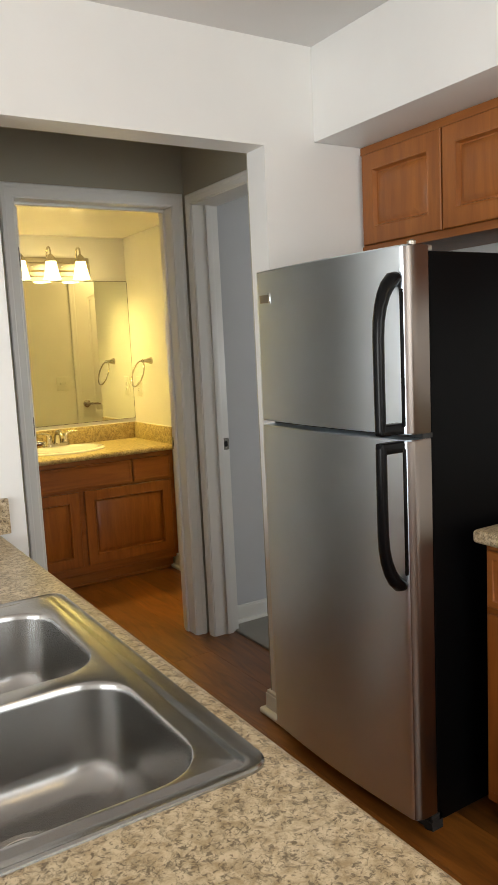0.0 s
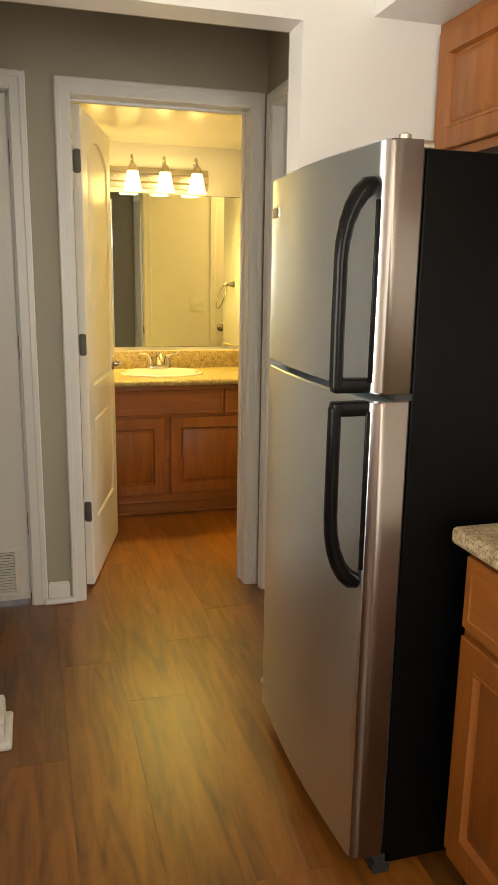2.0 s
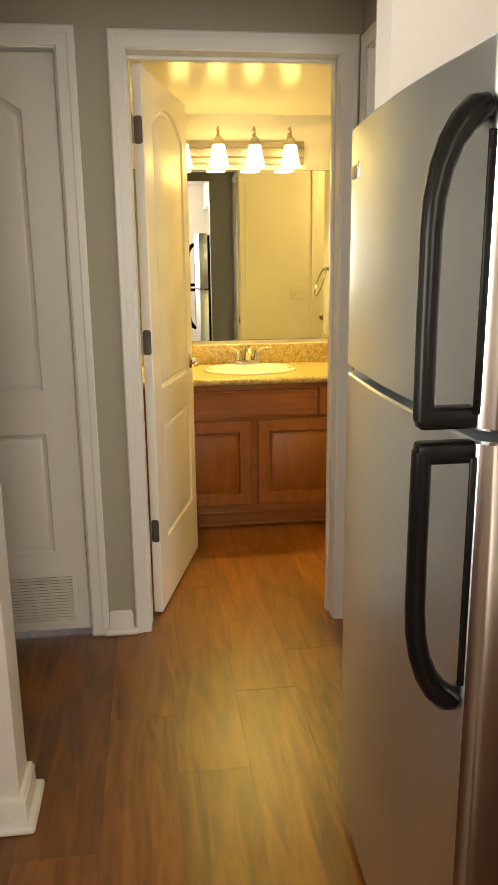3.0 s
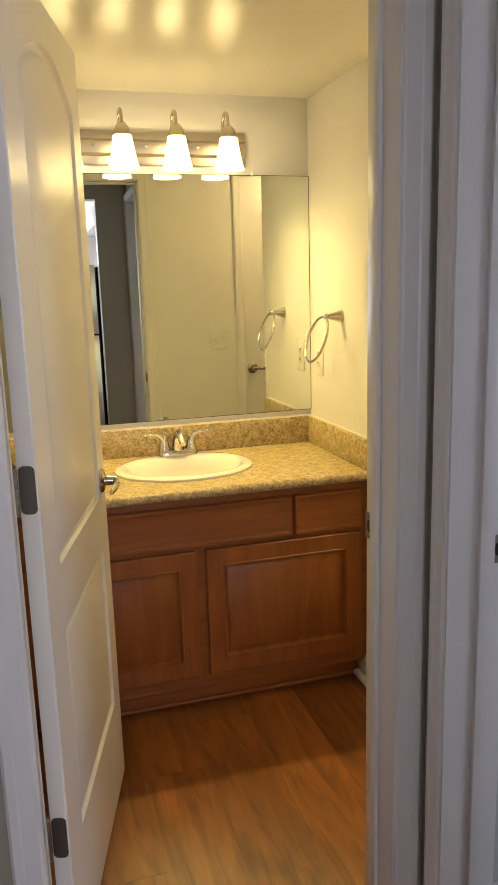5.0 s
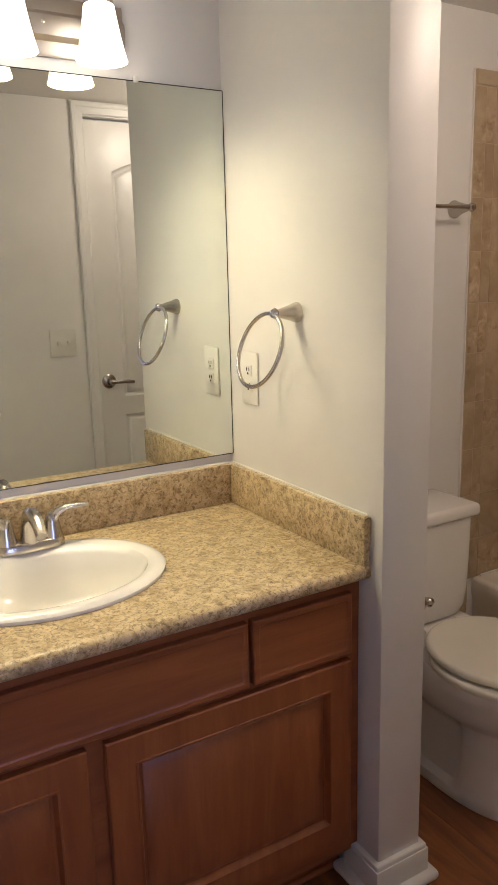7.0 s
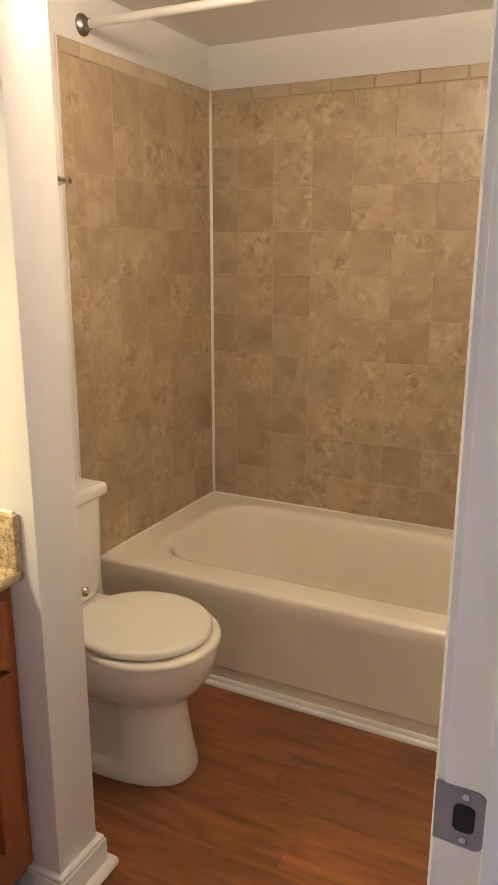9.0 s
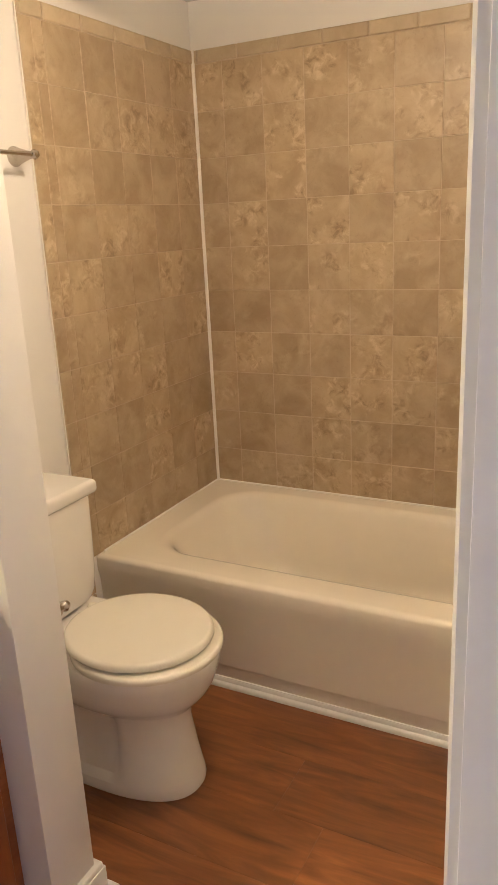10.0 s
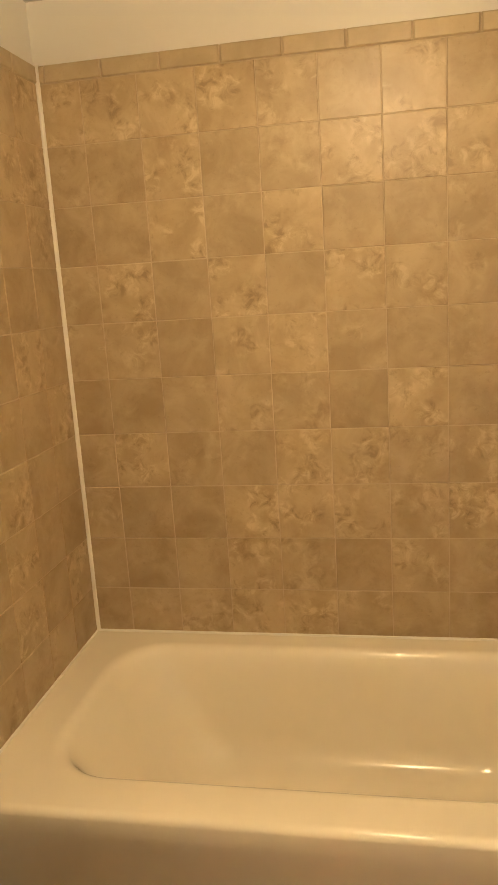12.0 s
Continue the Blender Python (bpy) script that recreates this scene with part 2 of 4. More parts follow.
def boxes(*rows, bevel=0.0):
    bm = bmesh.new()
    for r in rows:
        box(*r, bevel=bevel, bm=bm)
    return bm


def moved(bm, m):
    bmesh.ops.transform(bm, matrix=m, verts=bm.verts[:])
    return bm


def loft(loops, cap_start=True, cap_end=True, closed=True):
    """Skin over rings of equal point count."""
    bm = bmesh.new()
    rings = [[bm.verts.new(p) for p in ring] for ring in loops]
    n = len(rings[0])
    for a, b in zip(rings, rings[1:]):
        for i in range(n if closed else n - 1):
            j = (i + 1) % n
            bm.faces.new((a[i], a[j], b[j], b[i]))
    if cap_start:
        bm.faces.new(rings[0])
    if cap_end:
        bm.faces.new(rings[-1])
    return bm


def lathe(profile, at, axis="z", n=28, bm=None):
    """Turn (radius, height) pairs about an axis through at."""
    loops = []
    for r, h in profile:
        ring = []
        for i in range(n):
            a = 2 * math.pi * i / n
            u, v = max(r, 0.0002) * math.cos(a), max(r, 0.0002) * math.sin(a)
            d = {"z": (u, v, h), "y": (u, h, v), "x": (h, u, v)}[axis]
            ring.append(Vector(at) + Vector(d))
        loops.append(ring)
    own = loft(loops)
    return own if bm is None else join(bm, own)


def tube(points, radius, n=12, bm=None, flat=1.0, side=None, radii=None):
    """Sweep a round (or flattened) section along points."""
    pts = [Vector(p) for p in points]
    loops = []
    for i, p in enumerate(pts):
        d = (pts[min(i + 1, len(pts) - 1)] - pts[max(i - 1, 0)]).normalized()
        ref = Vector(side) if side else (Vector((0, 0, 1)) if abs(d.z) < 0.9 else Vector((1, 0, 0)))
        u = ref - d * ref.dot(d)
        u.normalize()
        v = d.cross(u)
        r = radii[i] if radii else radius
        loops.append([p + u * (r * math.cos(2 * math.pi * k / n)) + v * (r * flat * math.sin(2 * math.pi * k / n)) for k in range(n)])
    own = loft(loops)
    return own if bm is None else join(bm, own)


def arc(c, r, a0, a1, n, plane="xz"):
    out = []
    for i in range(n + 1):
        a = radians(a0 + (a1 - a0) * i / n)
        u, v = r * math.cos(a), r * math.sin(a)
        d = {"xz": (u, 0, v), "yz": (0, u, v), "xy": (u, v, 0)}[plane]
        out.append(Vector(c) + Vector(d))
    return out


def rounded(x0, x1, y0, y1, r, z, n=6):
    pts = []
    for cx, cy, a in ((x1 - r, y1 - r, 0), (x0 + r, y1 - r, 90), (x0 + r, y0 + r, 180), (x1 - r, y0 + r, 270)):
        pts += [p for p in arc((cx, cy, z), r, a, a + 90, n, "xy")]
    return pts


def ring_edges(bm, pts):
    vs = [bm.verts.new(p) for p in pts]
    return vs, [bm.edges.new((vs[i], vs[(i + 1) % len(vs)])) for i in range(len(vs))]


def panel_outline(x0, x1, z0, z1, rise, inset):
    """An upright panel's outline in (u, w), with an arched head where rise is given."""
    x0, x1, z0, z1 = x0 + inset, x1 - inset, z0 + inset, z1 - inset
    pts = [(x0, z0), (x1, z0)]
    if rise:
        for i in range(13):
            s = i / 12
            pts.append((x1 + (x0 - x1) * s, z1 - rise + rise * math.sin(math.pi * s) ** 0.9))
    else:
        pts += [(x1, z1), (x0, z1)]
    return pts


def panelled(width, z0, z1, thick, panels, profile, edge=0.003):
    """A slab from u = 0 to width whose face at depth 0 carries sunk and raised panels; its back is at -thick.
    Axes: u along x, depth along -y (the face looks to -y)."""
    bm = bmesh.new()
    outer = [(edge, z0 + edge), (width - edge, z0 + edge), (width - edge, z1 - edge), (edge, z1 - edge)]
    ov, edges = ring_edges(bm, [Vector((u, 0, w)) for u, w in outer])
    holes = []
    for x0, x1, w0, w1, rise in panels:
        last = None
        for inset, depth in profile:
            vs, es = ring_edges(bm, [Vector((u, depth, w)) for u, w in panel_outline(x0, x1, w0, w1, rise, inset)])
            if last is None:
                edges += es
                holes.append([(v.co.x, v.co.z) for v in vs])
            else:
                for i in range(len(vs)):
                    j = (i + 1) % len(vs)
                    bm.faces.new((last[i], last[j], vs[j], vs[i]))
            last = vs
        bm.faces.new(last)
    fill_round(bm, edges, holes, (0, 2))
    ring = ov
    for e, d in ((0, edge), (0, thick)):
        nxt = [bm.verts.new((u, d, w)) for u, w in ((e, z0 + e), (width - e, z0 + e), (width - e, z1 - e), (e, z1 - e))]
        for i in range(4):
            j = (i + 1) % 4
            bm.faces.new((ring[i], ring[j], nxt[j], nxt[i]))
        ring = nxt
    bm.faces.new(ring)
    return bm


def inside(poly, x, y):
    hit = False
    for (ax, ay), (bx, by) in zip(poly, poly[1:] + poly[:1]):
        if (ay > y) != (by > y) and x < ax + (bx - ax) * (y - ay) / (by - ay):
            hit = not hit
    return hit


def fill_round(bm, edges, holes, axes=(0, 1)):
    """Fill a flat face round its holes."""
    made = bmesh.ops.triangle_fill(bm, edges=edges, use_beauty=True)["geom"]
    i, j = axes
    out = []
    for f in made:
        if isinstance(f, bmesh.types.BMFace):
            c = f.calc_center_median()
            if any(inside(h, c[i], c[j]) for h in holes):
                out.append(f)
    bmesh.ops.delete(bm, geom=out, context="FACES_ONLY")


MOULD = ((0.0, 0.0), (0.005, 0.009), (0.011, 0.0115), (0.017, 0.0115), (0.0235, 0.0045), (0.030, 0.003))
CABMOULD = ((0.0, 0.0), (0.0015, -0.0016), (0.005, -0.0016), (0.0075, 0.006), (0.011, 0.0135), (0.016, 0.0135), (0.019, 0.011), (0.036, 0.003))
FLATMOULD = ((0.0, 0.0), (0.003, 0.0025), (0.006, 0.003))

# ---- structure: walls, openings, ceilings ----
# kitchen and living side: x -3.6 to 2.16, y -1.6 to 2.224; hall: y 2.34 to 3.22; bathroom: y 3.345 to 4.84
structure("wall_kitchen", boxes((-3.7, 0.546, 2.224, 2.334, 0, 2.42), (0.546, 1.44, 2.224, 2.334, 2.062, 2.42), (1.44, 2.28, 2.224, 2.334, 0, 2.42)), WHITE, "white painted wall with a wide cased-less opening", "wall")
structure("wall_hall_south", boxes((-0.35, 0.546, 2.334, 2.34, 0, 2.42), (0.546, 1.44, 2.334, 2.34, 2.062, 2.42), (1.44, 1.65, 2.334, 2.34, 0, 2.42)), TAUPE, "taupe painted hall side of the kitchen wall", "wall")
structure("wall_hall_north", boxes((-0.35, -0.012, 3.22, 3.226, 0, 2.42), (-0.012, 0.66, 3.22, 3.226, 2.06, 2.42), (0.66, 0.852, 3.22, 3.226, 0, 2.42), (0.852, 1.598, 3.22, 3.226, 2.06, 2.42), (1.598, 1.65, 3.22, 3.226, 0, 2.42)), TAUPE, "taupe painted hall wall round two doors", "wall")
structure("wall_bathroom_south", boxes((-0.35, -0.012, 3.226, 3.345, 0, 2.42), (-0.012, 0.66, 3.226, 3.345, 2.06, 2.42), (0.66, 0.852, 3.226, 3.345, 0, 2.42), (0.852, 1.598, 3.226, 3.345, 2.06, 2.42), (1.598, 2.158, 3.226, 3.345, 0, 2.42), (2.158, 2.908, 3.226, 3.345, 2.105, 2.42), (2.908, 3.85, 3.226, 3.345, 0, 2.42)), BATH, "cream bathroom wall with two doors and a light switch", "wall")
structure("wall_hall_west", boxes((-0.45, -0.35, 2.334, 3.345, 0, 2.42)), TAUPE, "taupe hall end wall", "wall")
structure("wall_hall_east", boxes((1.65, 1.768, 2.34, 2.362, 0, 2.42), (1.65, 1.768, 2.362, 3.148, 2.06, 2.42), (1.65, 1.768, 3.148, 3.222, 0, 2.42)), TAUPE, "taupe hall wall with the bedroom doorway", "wall")
structure("wall_bedroom_north", boxes((1.768, 2.14, 3.222, 3.2255, 0, 2.42), (2.14, 2.95, 3.222, 3.2255, 2.12, 2.42), (2.95, 5.1, 3.222, 3.2255, 0, 2.42)), BLUEGREY, "cool grey bedroom wall with white baseboard", "wall")
structure("wall_bedroom_east", boxes((5.0, 5.1, -0.6, 0.3, 0, 2.42), (5.0, 5.1, 0.3, 1.7, 0, 0.8), (5.0, 5.1, 0.3, 1.7, 2.0, 2.42), (5.0, 5.1, 1.7, 3.222, 0, 2.42)), BLUEGREY, "grey bedroom wall with a window opening", "wall")
structure("wall_bedroom_south", boxes((2.28, 5.1, -0.7, -0.6, 0, 2.42)), BLUEGREY, "plain grey bedroom wall", "wall")
structure("wall_kitchen_east", boxes((2.16, 2.28, -1.7, 2.224, 0, 2.42)), WHITE, "white painted kitchen wall behind the cabinets", "wall")
structure("wall_kitchen_south", boxes((-3.7, -0.4, -1.7, -1.6, 0, 2.42), (-0.4, 1.5, -1.7, -1.6, 0, 0.95), (-0.4, 1.5, -1.7, -1.6, 2.15, 2.42), (1.5, 2.16, -1.7, -1.6, 0, 2.42)), WHITE, "white wall with a window and blinds", "wall")
structure("wall_living_west", boxes((-3.7, -3.6, -1.6, -1.1, 0, 2.42), (-3.7, -3.6, -1.1, 1.5, 2.1, 2.42), (-3.7, -3.6, 1.5, 2.224, 0, 2.42)), WHITE, "white wall with a wide patio opening", "wall")
structure("wall_bathroom_west", boxes((0.63, 0.75, 3.345, 4.95, 0, 2.2)), BATH, "cream bathroom wall beside the vanity", "wall")
structure("wall_vanity", boxes((0.75, 2.03, 4.84, 4.95, 0, 2.2)), BATH, "cream bathroom wall behind mirror and vanity", "wall")
structure("wall_wing", box(2.03, 2.155, 4.212, 4.95, 0, 2.2, 0.004), BATH, "cream wing wall between vanity and toilet", "wall", smooth=True)
structure("wall_toilet", boxes((2.155, 3.85, 4.785, 4.95, 0, 2.2)), BATH, "cream bathroom wall behind toilet and tub", "wall")
structure("wall_tub", boxes((3.725, 3.85, 3.345, 4.785, 0, 2.2)), BATH, "cream bathroom wall along the tub", "wall")
structure("ceiling_kitchen", boxes((-3.7, 2.28, -1.7, 2.334, 2.405, 2.5)), CEIL, "off-white kitchen ceiling", "ceiling")
structure("ceiling_hall", boxes((-0.45, 1.75, 2.334, 3.345, 2.405, 2.5)), CEIL, "off-white hall ceiling", "ceiling")
structure("ceiling_bedroom", boxes((1.75, 5.1, 2.334, 3.345, 2.405, 2.5), (2.28, 5.1, -0.7, 2.334, 2.405, 2.5)), CEIL, "off-white bedroom ceiling", "ceiling")
structure("ceiling_bathroom", boxes((0.63, 3.85, 3.345, 4.95, 2.148, 2.25)), BATH_CEIL, "semi-gloss cream bathroom ceiling", "ceiling")
structure("soffit", box(1.648, 2.16, -1.6, 2.224, 2.09, 2.405, 0.003), WHITE, "white boxed soffit above the upper cabinets", "soffit", smooth=True)
structure("ground", boxes((-40, 40, -40, 40, -0.35, -0.25)), CARPET, "plain ground outside the windows", "ground")
floor = structure("floor", boxes((-3.7, 2.28, -1.7, 2.334, -0.25, -0.006), (2.28, 5.1, -0.7, 2.334, -0.25, -0.006), (-0.45, 1.7, 2.334, 3.2255, -0.25, -0.006), (1.7, 5.1, 2.334, 3.2255, -0.25, -0.006), (-0.45, 0.63, 3.2255, 3.345, -0.25, -0.006), (0.63, 3.85, 3.2255, 4.95, -0.25, -0.006)), FLOOR, "brown wood-look vinyl plank floor", "floor")
structure("carpet", box(1.756, 5.0, -0.6, 3.2215, -0.005, 0.010, 0.004), CARPET, "flat grey bedroom carpet", "carpet")


def door_casing(name, x0, x1, ztop, y, side, width=0.062, label="white painted door casing", axis="y"):
    """Casing round an opening x0..x1 in a wall whose face is at y; side -1 looks to -y. axis x swaps the roles of x and y."""
    prof = ((0.005, 0.0), (0.005, 0.010), (0.009, 0.0130), (width * 0.66, 0.0142), (width * 0.74, 0.0162), (width, 0.0166), (width + 0.005, 0.0125), (width + 0.005, 0.0))
    rings = []
    for o, t in prof:
        ring = []
        for u, z in ((x0 - o, 0.0), (x0 - o, ztop + o), (x1 + o, ztop + o), (x1 + o, 0.0)):
            ring.append(Vector((u, y + side * t, z)) if axis == "y" else Vector((y + side * t, u, z)))
        rings.append(ring)
    bm = loft(rings, False, False, False)
    return structure(name, bm, TRIM, label, "trim")


# bathroom doorway: clear opening x 0.87 to 1.58
door_casing("trim_bathroom_door", 0.87, 1.577, 2.042, 3.22, -1, 0.055)
door_casing("trim_bathroom_door_inside", 0.87, 1.577, 2.042, 3.3425, 1)


def jamb(name, base, boards, stops, label):
    j = thing(name, base, label, "jamb", kind="structure")
    for r in boards:
        part("jamb_board", box(*r, 0.0012), TRIM, j)
    for r in stops:
        part("door_stop", box(*r, 0.002), TRIM, j)


jamb("jamb_bathroom", (1.2, 3.28, 0), ((0.852, 0.87, 3.214, 3.3455, 0, 2.042), (1.577, 1.598, 3.214, 3.3455, 0, 2.042), (0.852, 1.598, 3.214, 3.3455, 2.0422, 2.06)), ((0.8702, 0.874, 3.279, 3.310, 0, 2.03), (1.566, 1.5768, 3.279, 3.310, 0, 2.03), (0.8702, 1.5768, 3.279, 3.310, 2.0302, 2.0418)), "white door jamb with stop")
# closet doorway
door_casing("trim_closet_door", 0.02, 0.642, 2.042, 3.22, -1)
jamb("jamb_closet", (0.33, 3.28, 0), ((-0.012, 0.02, 3.214, 3.345, 0, 2.042), (0.642, 0.66, 3.214, 3.345, 0, 2.042), (-0.012, 0.66, 3.214, 3.345, 2.0422, 2.06)), (), "white closet door jamb")
# bedroom doorway in the hall's east wall
door_casing("trim_bedroom_door", 2.375, 3.134, 2.042, 1.65, -1, 0.044, axis="x")
jamb("jamb_bedroom", (1.708, 2.75, 0), ((1.645, 1.775, 3.134, 3.152, 0, 2.042), (1.645, 1.775, 2.357, 2.375, 0, 2.042), (1.645, 1.775, 2.357, 3.152, 2.0422, 2.06)), ((1.708, 1.740, 3.123, 3.1338, 0, 2.042), (1.708, 1.740, 2.3752, 2.386, 0, 2.042)), "white bedroom door jamb with stop")
door_casing("trim_second_door", 2.183, 2.883, 2.088, 3.345, 1, 0.05)
jamb("jamb_second_door", (2.55, 3.28, 0), ((2.158, 2.183, 3.226, 3.348, 0, 2.088), (2.883, 2.908, 3.226, 3.348, 0, 2.088), (2.158, 2.908, 3.226, 3.348, 2.0882, 2.105)), (), "white door jamb")


def baseboard(name, x0, x1, y0, y1, label="white moulded baseboard", height=0.095):
    """A board between two corners with a thicker foot and a rounded cap. One of the spans is its thickness."""
    bm = bmesh.new()
    box(x0, x1, y0, y1, 0, height - 0.012, 0.002, 2, bm)
    box(x0 + 0.003, x1 - 0.003, y0 + 0.003, y1 - 0.003, 0.01, height, 0.005, 3, bm)
    g = 0.021
    box(x0 - g, x1 + g, y0 - g, y1 + g, 0, 0.024, 0.011, 4, bm)
    return structure(name, bm, TRIM, label, "baseboard", smooth=True)


baseboard("baseboard_opening_left", 0.40, 0.562, 2.208, 2.356)
baseboard("baseboard_opening_right", 1.424, 1.64, 2.208, 2.356)
baseboard("baseboard_hall", 0.712, 0.80, 3.206, 3.222)
baseboard("baseboard_wing", 2.014, 2.171, 4.196, 4.32)
baseboard("baseboard_toilet_wall", 2.15, 2.92, 4.772, 4.786)
baseboard("baseboard_wing_back", 2.154, 2.168, 4.36, 4.772)
baseboard("baseboard_bedroom", 1.778, 2.6, 3.208, 3.222)
baseboard("baseboard_bathroom_south", 1.665, 2.10, 3.334, 3.348)

# ---- kitchen ----
PT = 0.9


def kitchen_peninsula():
    cab = thing("base_cabinet", (0.15, 1.3, 0), "reddish maple base cabinet under the sink counter", "cabinet")
    part("body", boxes((-0.14, 0.425, 0.41, 2.222, 0.10, 0.118), (-0.14, -0.122, 0.41, 2.222, 0.1181, 0.862), (0.407, 0.425, 0.41, 2.222, 0.1181, 0.862), (-0.1219, 0.4069, 0.41, 0.428, 0.1181, 0.862), (-0.1219, 0.4069, 2.204, 2.222, 0.1181, 0.862)), CAB, cab)
    # near-black DARK puts the shade of the recess into the toe kick's colour
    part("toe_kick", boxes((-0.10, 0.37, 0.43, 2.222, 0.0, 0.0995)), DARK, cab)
    for i, (a, b) in enumerate(((0.44, 0.86), (0.88, 1.30), (1.32, 1.74), (1.76, 2.18))):
        d = panelled(b - a, 0.13, 0.66, 0.019, [(0.055, b - a - 0.055, 0.185, 0.605, 0)], CABMOULD)
        part("door", moved(d, pose(0.4445, a, 0, 0, 0, 90)), CAB, cab)
        d = panelled(b - a, 0.68, 0.845, 0.019, [(0.02, b - a - 0.02, 0.70, 0.825, 0)], FLATMOULD)
        part("drawer_front", moved(d, pose(0.4445, a, 0, 0, 0, 90)), CABY, cab)
    top = thing("countertop", (0.15, 1.3, 0.862), "tan speckled granite-look laminate countertop with a rounded front edge", "countertop")
    bm = bmesh.new()
    prof = [(-0.17, 0.864)] + [(0.455 + 0.022 * math.cos(a), 0.8815 + 0.0185 * math.sin(a)) for a in [radians(-90 + 18 * k) for k in range(11)]] + [(-0.17, 0.9)]
    deck = [Vector((p[0], 0.38, p[1])) for p in prof]
    end = [Vector((p[0], 2.222, p[1])) for p in prof]
    hole = rounded(-0.105, 0.41, 0.785, 1.565, 0.03, 0.9)
    a = [bm.verts.new(p) for p in deck]
    b = [bm.verts.new(p) for p in end]
    n = len(a)
    for i in range(1, n - 2):
        bm.faces.new((a[i], a[i + 1], b[i + 1], b[i]))
    bm.faces.new((a[n - 1], a[0], b[0], b[n - 1]))
    bm.faces.new(a)
    bm.faces.new(b)
    hv, he = ring_edges(bm, hole)
    edges = he + [bm.edges.get((a[n - 2], b[n - 2])), bm.edges.get((a[n - 1], b[n - 1])), bm.edges.get((a[n - 2], a[n - 1])), bm.edges.get((b[n - 2], b[n - 1]))]
    fill_round(bm, edges, [[(v.co.x, v.co.y) for v in hv]])
    low = [bm.verts.new(v.co - Vector((0, 0, 0.036))) for v in hv]
    for i in range(len(hv)):
        j = (i + 1) % len(hv)
        bm.faces.new((hv[i], hv[j], low[j], low[i]))
    part("slab", bm, KTOP, top)
    part("side_splash", box(-0.17, 0.497, 2.204, 2.2235, 0.9005, 1.003, 0.003), KTOP, top)


def kitchen_sink():
    s = thing("kitchen_sink", (0.15, 1.2, 0.9), "double-bowl stainless steel drop-in sink with soft water marks", "sink")
    bm = bmesh.new()
    z = 0.9045
    outer = rounded(-0.13, 0.432, 0.775, 1.578, 0.03, z)
    loops = [rounded(-0.136, 0.438, 0.769, 1.584, 0.034, z - 0.0042), rounded(-0.1355, 0.4375, 0.7695, 1.5835, 0.034, z - 0.001), rounded(-0.133, 0.435, 0.772, 1.581, 0.032, z + 0.0010), outer,
             rounded(-0.114, 0.414, 0.7845, 1.564, 0.020, z + 0.0004), rounded(-0.111, 0.410, 0.787, 1.561, 0.014, z + 0.0008), rounded(-0.103, 0.401, 0.7915, 1.549, 0.008, z + 0.0046), rounded(-0.100, 0.397, 0.794, 1.545, 0.006, z + 0.0050)]
    rings = [[bm.verts.new(p) for p in l] for l in loops]
    n = len(outer)
    for a, b in zip(rings, rings[1:]):
        for i in range(n):
            j = (i + 1) % n
            bm.faces.new((a[i], a[j], b[j], b[i]))
    last = rings[-1]
    edges = [bm.edges.get((last[i], last[(i + 1) % n])) for i in range(n)]
    holes = []
    bowls = ((-0.02, 0.374, 0.797, 1.122), (-0.02, 0.374, 1.156, 1.497))
    for x0, x1, y0, y1 in bowls:
        prev = None
        for inset, depth, rad in ((0, 0.0050, 0.075), (0.002, 0.0044, 0.074), (0.0042, 0.001, 0.073), (0.0055, -0.008, 0.072), (0.014, -0.105, 0.075), (0.022, -0.132, 0.078), (0.042, -0.147, 0.08), (0.075, -0.152, 0.08)):
            vs, es = ring_edges(bm, rounded(x0 + inset, x1 - inset, y0 + inset, y1 - inset, rad, z + depth, 8))
            if prev is None:
                edges += es
                holes.append([(v.co.x, v.co.y) for v in vs])
            else:
                for i in range(len(vs)):
                    j = (i + 1) % len(vs)
                    bm.faces.new((prev[i], prev[j], vs[j], vs[i]))
            prev = vs
        bm.faces.new(prev)
    fill_round(bm, edges, holes)
    part("bowl_and_rim", bm, SINK, s)
    for yc in (0.985, 1.335):
        d = part("drain", lathe(((0.057, 0.0), (0.057, 0.004), (0.05, 0.006), (0.043, 0.004), (0.036, -0.008), (0.0, -0.009)), (0.185, yc, 0.7535)), CHROME, s)
        part("strainer", lathe(((0.030, 0.0), (0.030, 0.004), (0.02, 0.006), (0.0, 0.006)), (0.185, yc, 0.7520)), DARK, d)


def outlet(name, m, label):
    """A wall plate with two sockets, built facing -y round the origin, then posed."""
    o = thing(name, m.translation, label, "outlet")
    bm = box(-0.040, 0.040, -0.006, 0, -0.067, 0.067, 0.003, 2)
    part("plate", moved(bm, m), PLASTIC, o)
    for dz in (-0.02, 0.02):
        f = part("socket", moved(box(-0.0165, 0.0165, -0.0085, -0.0055, dz - 0.014, dz + 0.014, 0.002, 2), m), PLASTIC, o)
        for dx in (-0.006, 0.006):
            part("slot", moved(boxes((dx - 0.0013, dx + 0.0013, -0.0093, -0.0082, dz - 0.001, dz + 0.008)), m), DARK, f)
        part("slot", moved(boxes((-0.0025, 0.0025, -0.0093, -0.0082, dz - 0.010, dz - 0.005)), m), DARK, f)
    return o


